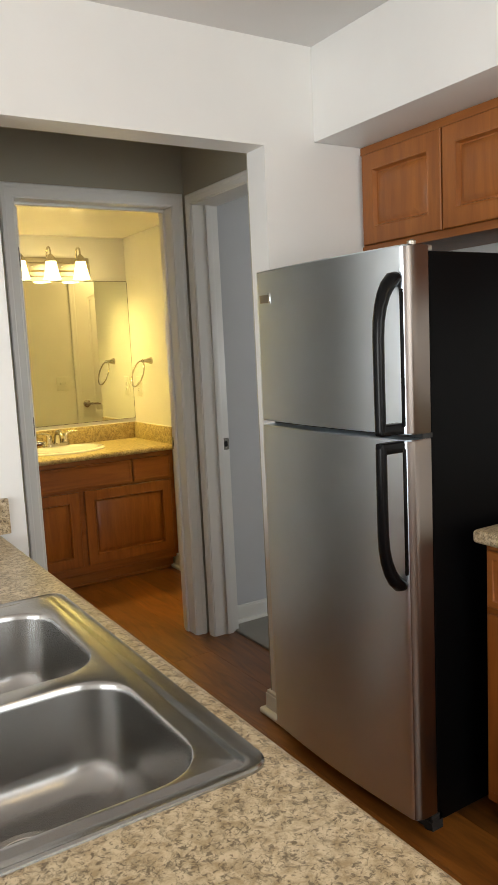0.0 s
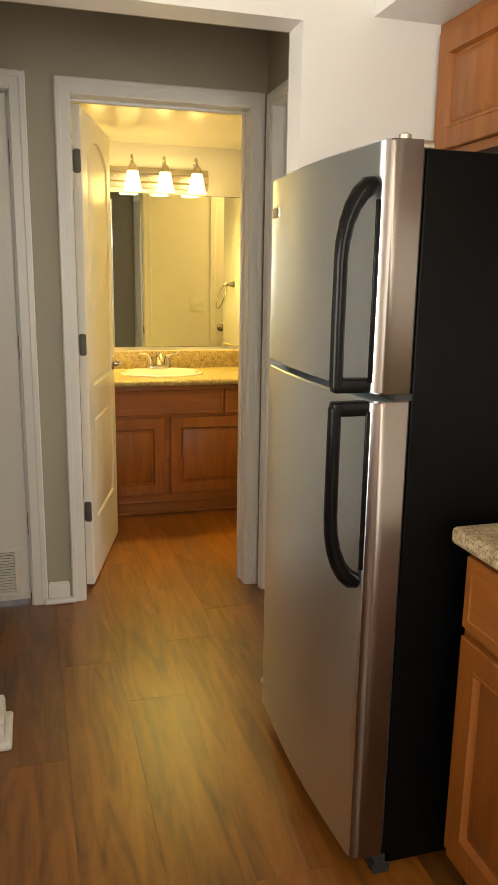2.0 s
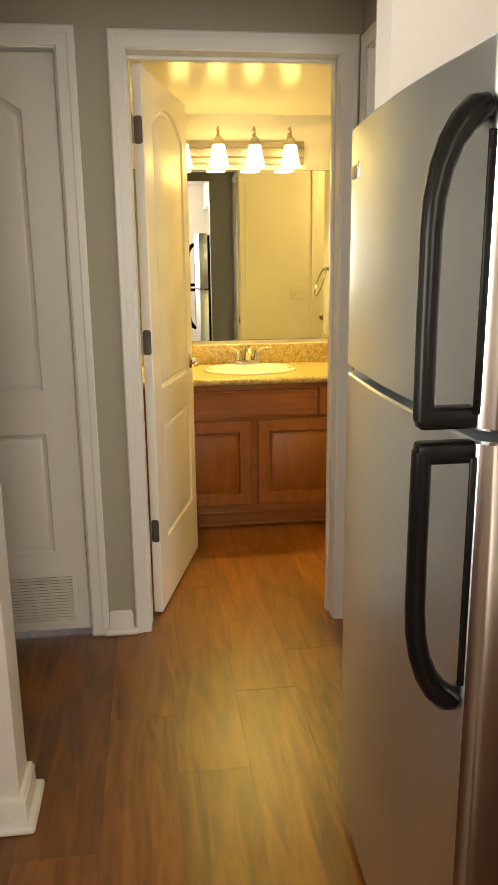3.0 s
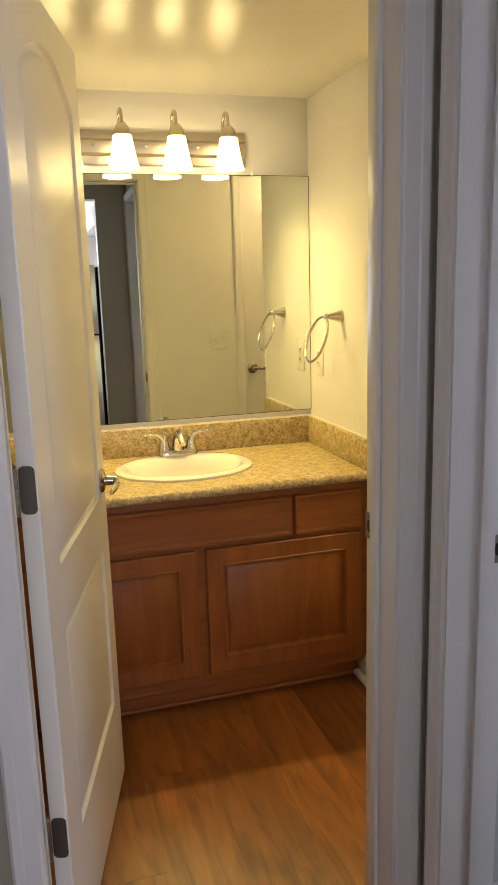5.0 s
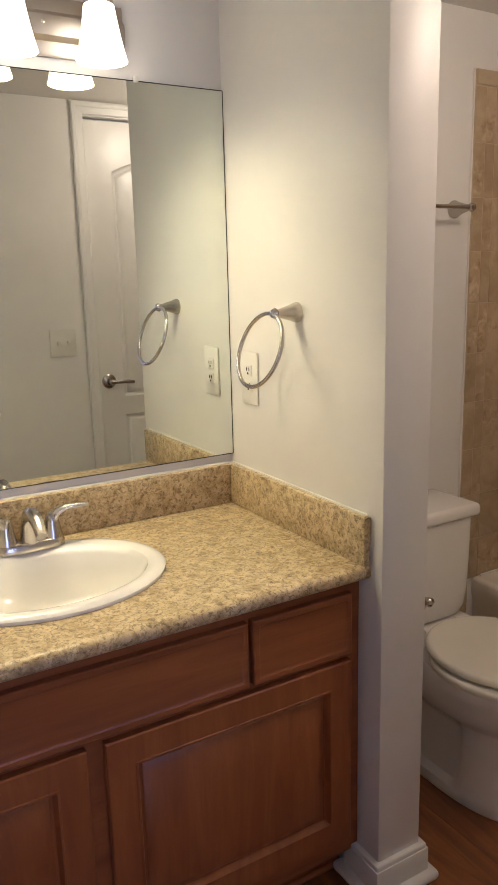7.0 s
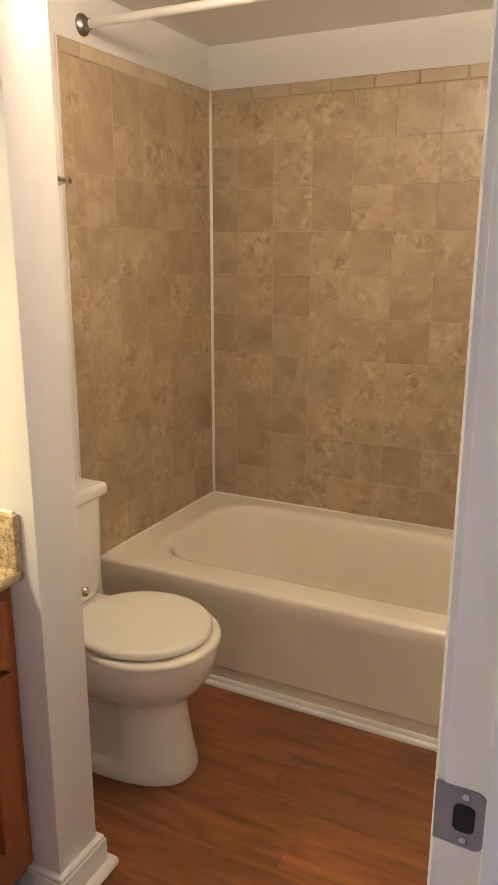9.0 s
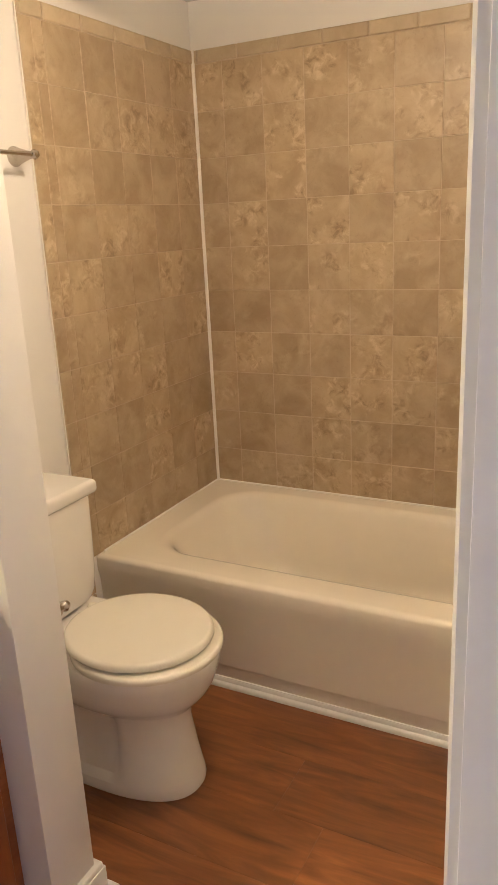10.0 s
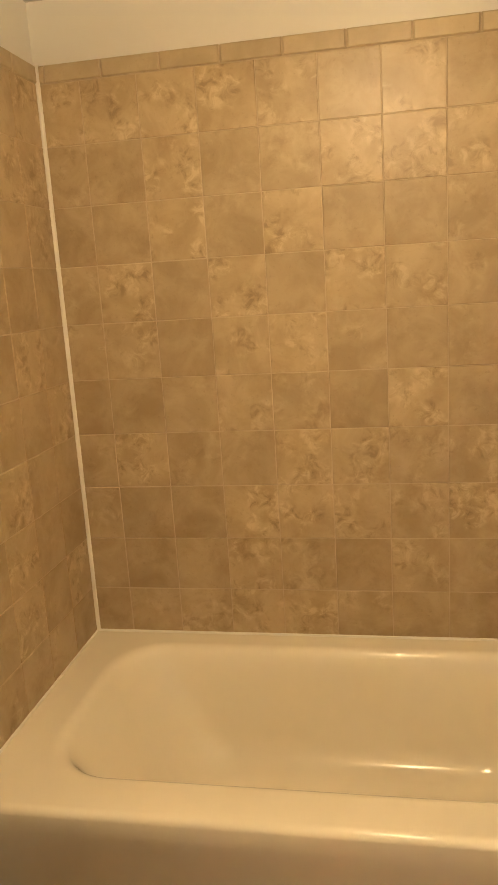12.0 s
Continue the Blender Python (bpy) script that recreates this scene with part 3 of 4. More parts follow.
def fridge():
    f = thing("refrigerator", (1.75, 1.81, 0), "stainless steel top-freezer refrigerator with a black cabinet", "refrigerator")
    y0, y1 = 1.470, 2.168
    part("cabinet", box(1.432, 2.12, y0 + 0.006, y1 - 0.004, 0.03, 1.622, 0.006), BLACK, f, "black textured side")
    # black grille, carried down near the floor to stand in for the contact shadow
    part("kick_grille", boxes(*[(1.410 - 0.004 * (k % 2), 1.45, y0 + 0.006, y1 - 0.02, 0.008 + 0.013 * k, 0.020 + 0.013 * k) for k in range(4)]), GASKET, f)
    for fx, fy in ((1.43, y0 + 0.035), (1.43, y1 - 0.035), (2.05, y0 + 0.05), (2.05, y1 - 0.05)):
        part("foot", lathe(((0.018, 0.0), (0.018, 0.022), (0.010, 0.026), (0.010, 0.032)), (fx, fy, 0.0)), GASKET, f)
    part("seal", boxes((1.424, 1.4325, y0 + 0.012, y1 - 0.012, 0.075, 1.618)), GASKET, f)
    bm = lathe(((0.012, 0), (0.012, 0.012), (0.004, 0.016)), (1.40, y0 + 0.035, 1.636))
    part("hinge_cap", box(1.385, 1.455, y0 + 0.015, y0 + 0.055, 1.6225, 1.638, 0.004, 2, bm), PLATE, f)

    def leaf(z0, z1):
        # a bowed front: flat across, well rounded at the opening edge
        prof = [(1.423, y0), (1.382, y0)]
        prof += [(1.382 - 0.038 * math.sin(radians(a)), y0 + 0.026 - 0.026 * math.cos(radians(a))) for a in range(10, 91, 10)]
        for k in range(1, 9):
            s = k / 9
            prof.append((1.344 - 0.015 * math.sin(math.pi * s), y0 + 0.030 + (y1 - y0 - 0.042) * s))
        prof += [(1.352 - 0.008 * math.cos(radians(a)), y1 - 0.012 + 0.012 * math.sin(radians(a))) for a in range(0, 91, 30)]
        prof += [(1.423, y1)]
        rows = []
        for z, s in ((z0, 0.004), (z0 + 0.004, 0.0), (z1 - 0.004, 0.0), (z1, 0.004)):
            cx, cy = 1.385, (y0 + y1) / 2
            rows.append([Vector((x + (s if x < cx else 0), y + (s if y < cy else -s) * 0.6, z)) for x, y in prof])
        return loft(rows)

    doors = []
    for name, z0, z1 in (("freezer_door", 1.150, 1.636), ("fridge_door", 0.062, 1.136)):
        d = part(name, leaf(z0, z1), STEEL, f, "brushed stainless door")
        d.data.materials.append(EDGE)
        # faces turned to -y get the darkened edge colour
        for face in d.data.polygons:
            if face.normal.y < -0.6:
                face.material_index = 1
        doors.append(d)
    part("divider", boxes((1.395, 1.4325, y0 + 0.004, y1 - 0.004, 1.1362, 1.1498)), GASKET, f)
    yc = y0 + 0.032

    def handle(door, zf, zt):
        s = 1 if zt > zf else -1
        bow = [(1.346 - 0.070 * math.cos(radians(q)), zt - s * 0.150 * (1 - math.sin(radians(q)))) for q in (0, 15, 30, 45, 60, 74, 86)]
        path = [(1.276, zf + s * 0.012), (1.276, zf + s * 0.05), (1.2755, zf + s * 0.14)] + bow
        pts = [(x, yc, z) for x, z in path]
        bm = tube(pts, 0.0165, 16, flat=0.85, side=(0, 1, 0), radii=[0.0155, 0.016, 0.016, 0.0165, 0.017, 0.018, 0.0195, 0.0215, 0.023, 0.018])
        lo, hi = sorted((zf, zf + s * 0.03))
        box(1.268, 1.362, yc - 0.014, yc + 0.016, lo, hi, 0.006, 3, bm)
        lo, hi = sorted((zf + s * 0.02, zt - s * 0.03))
        box(1.338, 1.354, yc - 0.017, yc - 0.012, lo, hi, 0.002, 2, bm)
        part("handle", bm, GLOSSBLACK, door, "glossy black bow handle")

    handle(doors[0], 1.152, 1.556)
    handle(doors[1], 1.134, 0.742)
    badge = box(1.338, 1.3445, 2.080, 2.140, 1.534, 1.560, 0.002)
    part("badge", badge, PLATE, doors[0], "small grey metal badge plate")
    part("badge_tip", box(1.336, 1.343, 2.078, 2.086, 1.530, 1.564, 0.002), CHROME, doors[0])


def over_fridge_cabinet(y0, y1, doors):
    c = thing("wall_cabinet", (2.0, (y0 + y1) / 2, 1.715), "reddish maple wall cabinet with raised-panel doors under the soffit", "cabinet", "wall cabinets")
    part("body", boxes((1.865, 2.158, y0, y1, 1.715, 2.0885)), CAB, c)
    part("top_rail", boxes((1.858, 1.8649, y0, y1, 2.062, 2.0885)), CABY, c)
    part("bottom_rail", boxes((1.858, 1.8649, y0, y1, 1.715, 1.738)), CABY, c)
    for a, b in doors:
        w = b - a
        d = panelled(w, 1.742, 2.058, 0.019, [(0.055, w - 0.055, 1.797, 2.003, 0)], CABMOULD)
        part("door", moved(d, pose(1.8455, b, 0, 0, 0, -90)), CAB, c)


def range_side_cabinet():
    c = thing("base_cabinet", (1.8, 1.0, 0), "reddish maple base cabinet beside the refrigerator", "cabinet")
    part("body", boxes((1.548, 2.158, 0.30, 1.395, 0.10, 0.847)), CAB, c)
    # toe kick coloured near black for the shade below the doors
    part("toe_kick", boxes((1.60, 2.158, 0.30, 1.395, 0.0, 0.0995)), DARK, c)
    for a, b in ((0.32, 0.84), (0.86, 1.38)):
        w = b - a
        d = panelled(w, 0.14, 0.652, 0.019, [(0.055, w - 0.055, 0.195, 0.597, 0)], CABMOULD)
        part("door", moved(d, pose(1.5285, b, 0, 0, 0, -90)), CAB, c)
        d = panelled(w, 0.672, 0.828, 0.019, [(0.02, w - 0.02, 0.692, 0.808, 0)], FLATMOULD)
        part("drawer_front", moved(d, pose(1.5285, b, 0, 0, 0, -90)), CABY, c)
    t = thing("countertop", (1.8, 1.0, 0.847), "tan speckled laminate countertop beside the refrigerator", "countertop")
    part("slab", box(1.503, 2.158, 0.28, 1.408, 0.8485, 0.886, 0.012, 4), KTOP, t)


def wall_switch():
    s = thing("wall_switch", (0.419, 2.2239, 1.133), "white single light switch above the sink counter", "light switch")
    part("plate", box(0.379, 0.459, 2.2175, 2.2238, 1.068, 1.198, 0.003), PLASTIC, s)
    part("toggle_slot", box(0.4135, 0.4245, 2.2165, 2.2178, 1.120, 1.146, 0.0005, 1), DARK, s)
    part("toggle", box(0.4155, 0.4225, 2.206, 2.2166, 1.136, 1.144, 0.002), PLASTIC, s)
    for z in (1.098, 1.168):
        part("screw", lathe(((0.003, 0.0), (0.003, -0.001), (0.0, -0.0015)), (0.419, 2.2176, z), "y", 10), CHROME, s)


kitchen_peninsula()
kitchen_sink()
wall_switch()
fridge()
over_fridge_cabinet(1.42, 2.222, ((1.824, 2.205), (1.437, 1.818)))
over_fridge_cabinet(0.60, 1.418, ((1.012, 1.402), (0.616, 1.006)))
range_side_cabinet()

# ---- doors ----


def hinge(parent, at, turn=0.0, leafs=True):
    bm = bmesh.new()
    for k in range(5):
        lathe(((0.0062, 0.0), (0.0062, 0.0165)), (0, 0, -0.044 + 0.0178 * k), bm=bm, n=12)
    lathe(((0.004, 0), (0.0055, 0.003), (0.003, 0.007)), (0, 0, 0.0445), bm=bm, n=12)
    if leafs:
        box(-0.0012, 0.0012, -0.036, -0.003, -0.044, 0.044, 0, 1, bm)
    part("hinge", moved(bm, pose(*at, 0, 0, turn)), BRONZE, parent, "dull steel butt hinge")


def lever(parent, m, flip=1):
    """Lever handle facing -y at the origin, then posed; the lever points to +x times flip."""
    rose = part("rosette", moved(lathe(((0.033, 0.0), (0.033, -0.004), (0.028, -0.009), (0.014, -0.012), (0.011, -0.04), (0.0, -0.041)), (0, 0, 0), "y"), m), NICKEL, parent, "brushed nickel lever handle")
    pts = [(0.0, -0.036, 0), (flip * 0.018, -0.047, 0.001), (flip * 0.045, -0.052, 0.001), (flip * 0.075, -0.05, -0.002), (flip * 0.105, -0.044, -0.007)]
    part("lever", moved(tube(pts, 0.010, 12, flat=0.7, side=(0, 0, 1), radii=[0.010, 0.010, 0.010, 0.0095, 0.0075]), m), NICKEL, rose)


PANELS = lambda w: [(0.122, w - 0.092, 0.898, 1.945, 0.075), (0.122, w - 0.092, 0.288, 0.757, 0.0)]


def bathroom_door():
    d = thing("bathroom_door", (0.868, 3.352, 0.01), "white two-panel arched interior door standing wide open", "door")
    m = pose(0.868, 3.352, 0, 0, 0, 75.2) @ pose(0.006, -0.046, 0)
    w = 0.705
    leaf = part("leaf", moved(panelled(w, 0.012, 2.034, 0.035, PANELS(w), MOULD), m), DOOR, d)
    for z in (0.355, 1.09, 1.823):
        hinge(d, (0.874, 3.346, z), 25, False)
    for z in (0.355, 1.09, 1.823):
        outline = [(p.x, p.y) for p in rounded(0.003, 0.033, z - 0.046, z + 0.046, 0.010, 0)]
        part("hinge_leaf", moved(loft([[Vector((x, v, w)) for v, w in outline] for x in (0.0005, -0.0020)]), m), LEAF, d)
    lever(leaf, m @ pose(w - 0.060, 0, 0.940), -1)
    back = m @ pose(w - 0.060, 0.035, 0.940, 0, 0, 180)
    lever(leaf, back, 1)
    part("latch_plate", moved(box(w - 0.0005, w + 0.0015, 0.005, 0.030, 0.91, 0.97, 0.0006, 1), m), NICKEL, leaf)


def closet_door():
    d = thing("closet_door", (0.33, 3.24, 0.01), "closed white closet door with a louvred return vent low down", "door")
    m = pose(0.026, 3.236, 0)
    w = 0.611
    leaf = part("leaf", moved(panelled(w, 0.02, 2.034, 0.035, [(0.112, w - 0.112, 0.94, 1.935, 0.075), (0.112, w - 0.112, 0.335, 0.785, 0.0)], MOULD), m), DOOR, d)
    for z in (0.355, 1.09, 1.823):
        hinge(d, (0.6445, 3.232, z), 180)
    v = part("vent_frame", moved(boxes((0.03, 0.575, -0.008, 0.001, 0.04, 0.062), (0.03, 0.575, -0.008, 0.001, 0.238, 0.26), (0.03, 0.052, -0.008, 0.001, 0.0621, 0.2379), (0.553, 0.575, -0.008, 0.001, 0.0621, 0.2379), bevel=0.002), m), PLASTIC, d, "white metal return grille")
    part("vent_back", moved(boxes((0.052, 0.553, -0.0012, 0.0012, 0.0621, 0.2379)), m), DARK, v)
    slat = boxes((0.0525, 0.5525, -0.006, 0.0045, -0.0012, 0.0012))
    for k in range(14):
        part("slat", moved(slat.copy(), m @ pose(0, -0.0045, 0.070 + 0.0124 * k, 38)), PLASTIC, v)
    slat.free()
    lever(leaf, m @ pose(0.06, 0, 0.94), 1)


def second_door():
    d = thing("second_bathroom_door", (2.55, 3.30, 0.01), "closed white two-panel door opposite the mirror", "door")
    w = 0.694
    m = pose(2.880, 3.322, 0, 0, 0, 180)
    leaf = part("leaf", moved(panelled(w, 0.012, 2.082, 0.035, [(0.118, w - 0.118, 0.885, 1.935, 0.06), (0.118, w - 0.118, 0.26, 0.80, 0.0)], MOULD), m), DOOR, d)
    lever(leaf, m @ pose(w - 0.045, 0, 0.962), -1)
    part("latch_plate", boxes((2.1815, 2.1832, 3.300, 3.3235, 0.93, 0.99)), NICKEL, d)


def strike(name, m, label):
    s = thing(name, m.translation, label, "strike plate")
    outline = [(-0.0255, -0.0285), (-0.0255, 0.0285)]
    for cz, a0 in ((0.0205, 90), (-0.0205, 0)):
        outline += [(0.0085 + 0.008 * math.cos(radians(a0 - k)), cz + 0.008 * math.sin(radians(a0 - k))) for k in range(0, 91, 15)]
    # bent lip past the jamb's edge, flat plate with two rounded corners
    rows = [[Vector((x, y + (0.002 if x < -0.02 else 0), z)) for x, z in outline] for y in (0.0, -0.0018)]
    pl = part("plate", moved(loft(rows), m), BRONZE, s)
    hole = [Vector((x, -0.0024, z)) for x, _, z in [(p.x, 0, p.y) for p in rounded(-0.0095, 0.0085, -0.013, 0.013, 0.0055, 0)]]
    part("latch_hole", moved(loft([[v + Vector((0, 0.001, 0)) for v in hole], hole]), m), DARK, pl)
    for dz in (-0.0215, 0.0215):
        part("screw", moved(lathe(((0.0036, 0.0), (0.0036, -0.0006), (0.002, -0.0010), (0.0, -0.0006)), (0.0, -0.0018, dz), "y", 12), m), NICKEL, pl)


bathroom_door()
closet_door()
second_door()
strike("strike_plate", pose(1.577, 3.327, 0.945, 0, 0, -90), "brushed nickel strike plate on the bathroom jamb")
strike("strike_plate", pose(1.756, 3.134, 0.938, 0, 0, 0), "nickel strike plate on the bedroom jamb")

# ---- bathroom: vanity ----


def vanity():
    v = thing("vanity_cabinet", (1.39, 4.56, 0), "reddish maple bathroom vanity with raised-panel doors", "cabinet")
    x0, x1, yf = 0.752, 2.0285, 4.287
    part("body", boxes((x0, x1, yf + 0.012, 4.838, 0.10, 0.118), (x0, x0 + 0.018, yf + 0.012, 4.838, 0.1181, 0.7735), (x1 - 0.018, x1, yf + 0.012, 4.838, 0.1181, 0.7735), (x0 + 0.0181, x1 - 0.0181, yf + 0.012, yf + 0.024, 0.1181, 0.7735), (x0 + 0.0181, x1 - 0.0181, 4.826, 4.838, 0.1181, 0.7735)), CAB, v)
    part("face_frame", boxes((x0, x1, yf, yf + 0.0118, 0.745, 0.7735), (x0, x1, yf, yf + 0.0118, 0.100, 0.140), (x0, 0.83, yf, yf + 0.0118, 0.1401, 0.7449), (1.995, x1, yf, yf + 0.0118, 0.1401, 0.7449), (0.8301, 1.9949, yf, yf + 0.0118, 0.588, 0.604), (1.395, 1.432, yf, yf + 0.0118, 0.1401, 0.5879), (1.738, 1.748, yf, yf + 0.0118, 0.6041, 0.7449)), CABH, v)
    part("toe_kick", boxes((x0, 2.015, 4.345, 4.36, 0.0, 0.0995)), CABH, v)
    part("toe_moulding", tube([(x0, 4.343, 0.008), (2.012, 4.343, 0.008)], 0.009, 10), CABH, v)
    part("skirt_rail", box(x0, 2.02, yf + 0.006, 4.344, 0.078, 0.0998, 0.006, 2), CABH, v)
    for a, b in ((0.826, 1.7365), (1.7485, 1.996)):
        w = b - a
        part("drawer_front", moved(panelled(w, 0.606, 0.746, 0.019, [(0.012, w - 0.012, 0.618, 0.734, 0)], FLATMOULD), pose(a, yf - 0.0195, 0)), CABH, v)
    for a, b in ((0.826, 1.396), (1.430, 1.996)):
        w = b - a
        part("door", moved(panelled(w, 0.140, 0.590, 0.019, [(0.055, w - 0.055, 0.195, 0.535, 0)], CABMOULD), pose(a, yf - 0.0195, 0)), CAB, v)
    t = thing("countertop", (1.39, 4.55, 0.774), "golden speckled granite-look laminate vanity top with backsplash", "countertop")
    bm = bmesh.new()
    prof = [(4.838, 0.775)] + [(4.264 - 0.018 * math.cos(radians(a)), 0.7915 + 0.0165 * math.sin(radians(a))) for a in range(-90, 91, 18)] + [(4.838, 0.808)]
    a = [bm.verts.new((x0, y, z)) for y, z in prof]
    b = [bm.verts.new((2.0285, y, z)) for y, z in prof]
    n = len(a)
    for i in range(1, n - 2):
        bm.faces.new((a[i], a[i + 1], b[i + 1], b[i]))
    bm.faces.new((a[n - 1], a[0], b[0], b[n - 1]))
    bm.faces.new(a)
    bm.faces.new(b)
    hv, he = ring_edges(bm, [Vector((1.43 + 0.236 * math.cos(2 * math.pi * k / 48), 4.567 + 0.186 * math.sin(2 * math.pi * k / 48), 0.808)) for k in range(48)])
    edges = he + [bm.edges.get((a[n - 2], b[n - 2])), bm.edges.get((a[n - 1], b[n - 1])), bm.edges.get((a[n - 2], a[n - 1])), bm.edges.get((b[n - 2], b[n - 1]))]
    fill_round(bm, edges, [[(v.co.x, v.co.y) for v in hv]])
    low = [bm.verts.new(q.co - Vector((0, 0, 0.03))) for q in hv]
    for i in range(48):
        j = (i + 1) % 48
        bm.faces.new((hv[i], hv[j], low[j], low[i]))
    part("slab", bm, BTOP, t)
    part("backsplash", box(x0, 2.009, 4.815, 4.8385, 0.8085, 0.917, 0.003), BTOP, t)
    part("side_splash", box(2.0095, 2.0285, 4.247, 4.8385, 0.8085, 0.917, 0.003), BTOP, t)
    part("caulk_line", tube([(x0, 4.835, 0.9175), (2.026, 4.835, 0.9175), (2.026, 4.26, 0.9175)], 0.004, 8), CAULK, t)


def oval(cx, cy, a, b, z, n=48):
    return [Vector((cx + a * math.cos(2 * math.pi * k / n), cy + b * math.sin(2 * math.pi * k / n), z)) for k in range(n)]


def basin():
    s = thing("bathroom_sink", (1.43, 4.567, 0.808), "white oval drop-in bathroom sink", "sink")
    c = (1.43, 4.567)
    rows = [(0.252, 0.203, 0.8085, 0), (0.2525, 0.2035, 0.815, 0), (0.245, 0.196, 0.8215, 0), (0.228, 0.180, 0.823, 0), (0.212, 0.160, 0.819, -0.008), (0.203, 0.148, 0.806, -0.012), (0.19, 0.136, 0.776, -0.012), (0.16, 0.112, 0.735, -0.01), (0.11, 0.075, 0.706, -0.005), (0.045, 0.035, 0.696, 0), (0.022, 0.022, 0.694, 0)]
    bowl = part("bowl", loft([oval(c[0], c[1] + d, a, b, z) for a, b, z, d in rows], False, True), CHINA, s)
    part("drain", lathe(((0.024, 0.0), (0.024, 0.003), (0.018, 0.004), (0.015, 0.001), (0.0, 0.001)), (c[0], c[1], 0.6945)), CHROME, bowl)


def faucet():
    f = thing("bathroom_faucet", (1.44, 4.735, 0.823), "brushed nickel two-handle bathroom faucet", "faucet")
    y = 4.735
    rows = []
    for z, a, b in ((0.8225, 0.077, 0.026), (0.834, 0.077, 0.026), (0.842, 0.072, 0.022), (0.845, 0.06, 0.015)):
        rows.append([Vector((1.44 + a * (abs(math.cos(q)) ** 0.5) * (1 if math.cos(q) >= 0 else -1), y + b * (abs(math.sin(q)) ** 0.7) * (1 if math.sin(q) >= 0 else -1), z)) for q in [2 * math.pi * k / 32 for k in range(32)]])
    part("base", loft(rows), NICKEL, f)
    part("spout", tube([(1.44, y, 0.84), (1.44, y - 0.004, 0.885), (1.44, y - 0.02, 0.908), (1.44, y - 0.05, 0.914), (1.44, y - 0.085, 0.902), (1.44, y - 0.108, 0.882)], 0.014, 16, side=(1, 0, 0), radii=[0.024, 0.019, 0.0175, 0.016, 0.0145, 0.0125]), NICKEL, f)
    part("lift_rod", lathe(((0.003, 0), (0.003, 0.05), (0.006, 0.055), (0.004, 0.063)), (1.44, y + 0.026, 0.842), n=10), NICKEL, f)
    for s in (-1, 1):
        x = 1.44 + s * 0.052
        post = part("handle_post", lathe(((0.024, 0.0), (0.021, 0.012), (0.0165, 0.035), (0.014, 0.05), (0.008, 0.058)), (x, y, 0.842), n=20), NICKEL, f)
        part("lever", tube([(x, y, 0.872), (x + s * 0.012, y - 0.004, 0.898), (x + s * 0.032, y - 0.010, 0.908), (x + s * 0.056, y - 0.016, 0.9095), (x + s * 0.08, y - 0.02, 0.9085)], 0.008, 12, flat=1.25, side=(0, 0, 1), radii=[0.012, 0.010, 0.0075, 0.006, 0.0045]), NICKEL, post)


def wall_mirror():
    m = thing("wall_mirror", (1.39, 4.838, 0.943), "large frameless wall mirror held by clear clips", "mirror")
    part("glass", box(0.756, 2.0285, 4.8325, 4.8385, 0.943, 1.864, 0.0008, 1), mirror_mat, m)
    part("edge", boxes((2.0286, 2.0296, 4.8315, 4.8385, 0.943, 1.864), (0.756, 2.0285, 4.8315, 4.8385, 1.8641, 1.8652), (0.756, 2.0285, 4.8315, 4.8385, 0.9418, 0.9429)), DARK, m, "dark desilvered mirror edge")
    for x, z in ((1.10, 1.866), (1.80, 1.866)):
        part("clip", box(x - 0.007, x + 0.007, 4.829, 4.8388, z - 0.006, z + 0.009, 0.003), PLASTIC, m)


def vanity_light():
    v = thing("vanity_light", (1.392, 4.838, 1.955), "brushed nickel four-lamp bath bar with lit frosted bell shades", "light fixture")
    bm = bmesh.new()
    prof = [(0.0, -0.060), (-0.010, -0.060), (-0.013, -0.053), (-0.013, -0.030), (-0.024, -0.020), (-0.026, 0.0), (-0.024, 0.020), (-0.013, 0.030), (-0.013, 0.053), (-0.010, 0.060), (0.0, 0.060)]
    bm = loft([[Vector((x, 4.8385 + a, 1.953 + b)) for a, b in prof] for x in (1.012, 1.772)])
    part("back_plate", bm, PLATE, v)
    for i in range(3):
        part("screw", lathe(((0.004, 0), (0.004, -0.003), (0.0, -0.004)), ((LAMP_X[i] + LAMP_X[i + 1]) / 2, 4.813, 1.957), "y", 10), CHROME, v)
    for x in LAMP_X:
        pts = [(x, 4.815, 1.965), (x, 4.80, 1.995)] + [(x, p.y, p.z) for p in arc((x, 4.762, 2.032), 0.037, 10, 180, 9, "yz")] + [(x, 4.725, 2.008)]
        a = part("arm", tube(pts, 0.0062, 10, side=(1, 0, 0)), NICKEL, v)
        part("socket_cup", lathe(((0.006, 0.046), (0.012, 0.044), (0.022, 0.032), (0.030, 0.014), (0.032, 0.002), (0.030, 0.0)), (x, 4.725, 1.975)), NICKEL, v)
        prof = [(0.0285, 0.112), (0.0325, 0.107), (0.0355, 0.085), (0.042, 0.05), (0.050, 0.015), (0.0545, 0.0), (0.0525, 0.0), (0.048, 0.015), (0.040, 0.05), (0.0335, 0.085), (0.030, 0.103)]
        loops = [[Vector((x + r * math.cos(2 * math.pi * k / 28), 4.725 + r * math.sin(2 * math.pi * k / 28), 1.867 + h)) for k in range(28)] for r, h in prof]
        part("shade", loft(loops, False, False), SHADE, v, "lit frosted white glass shade")


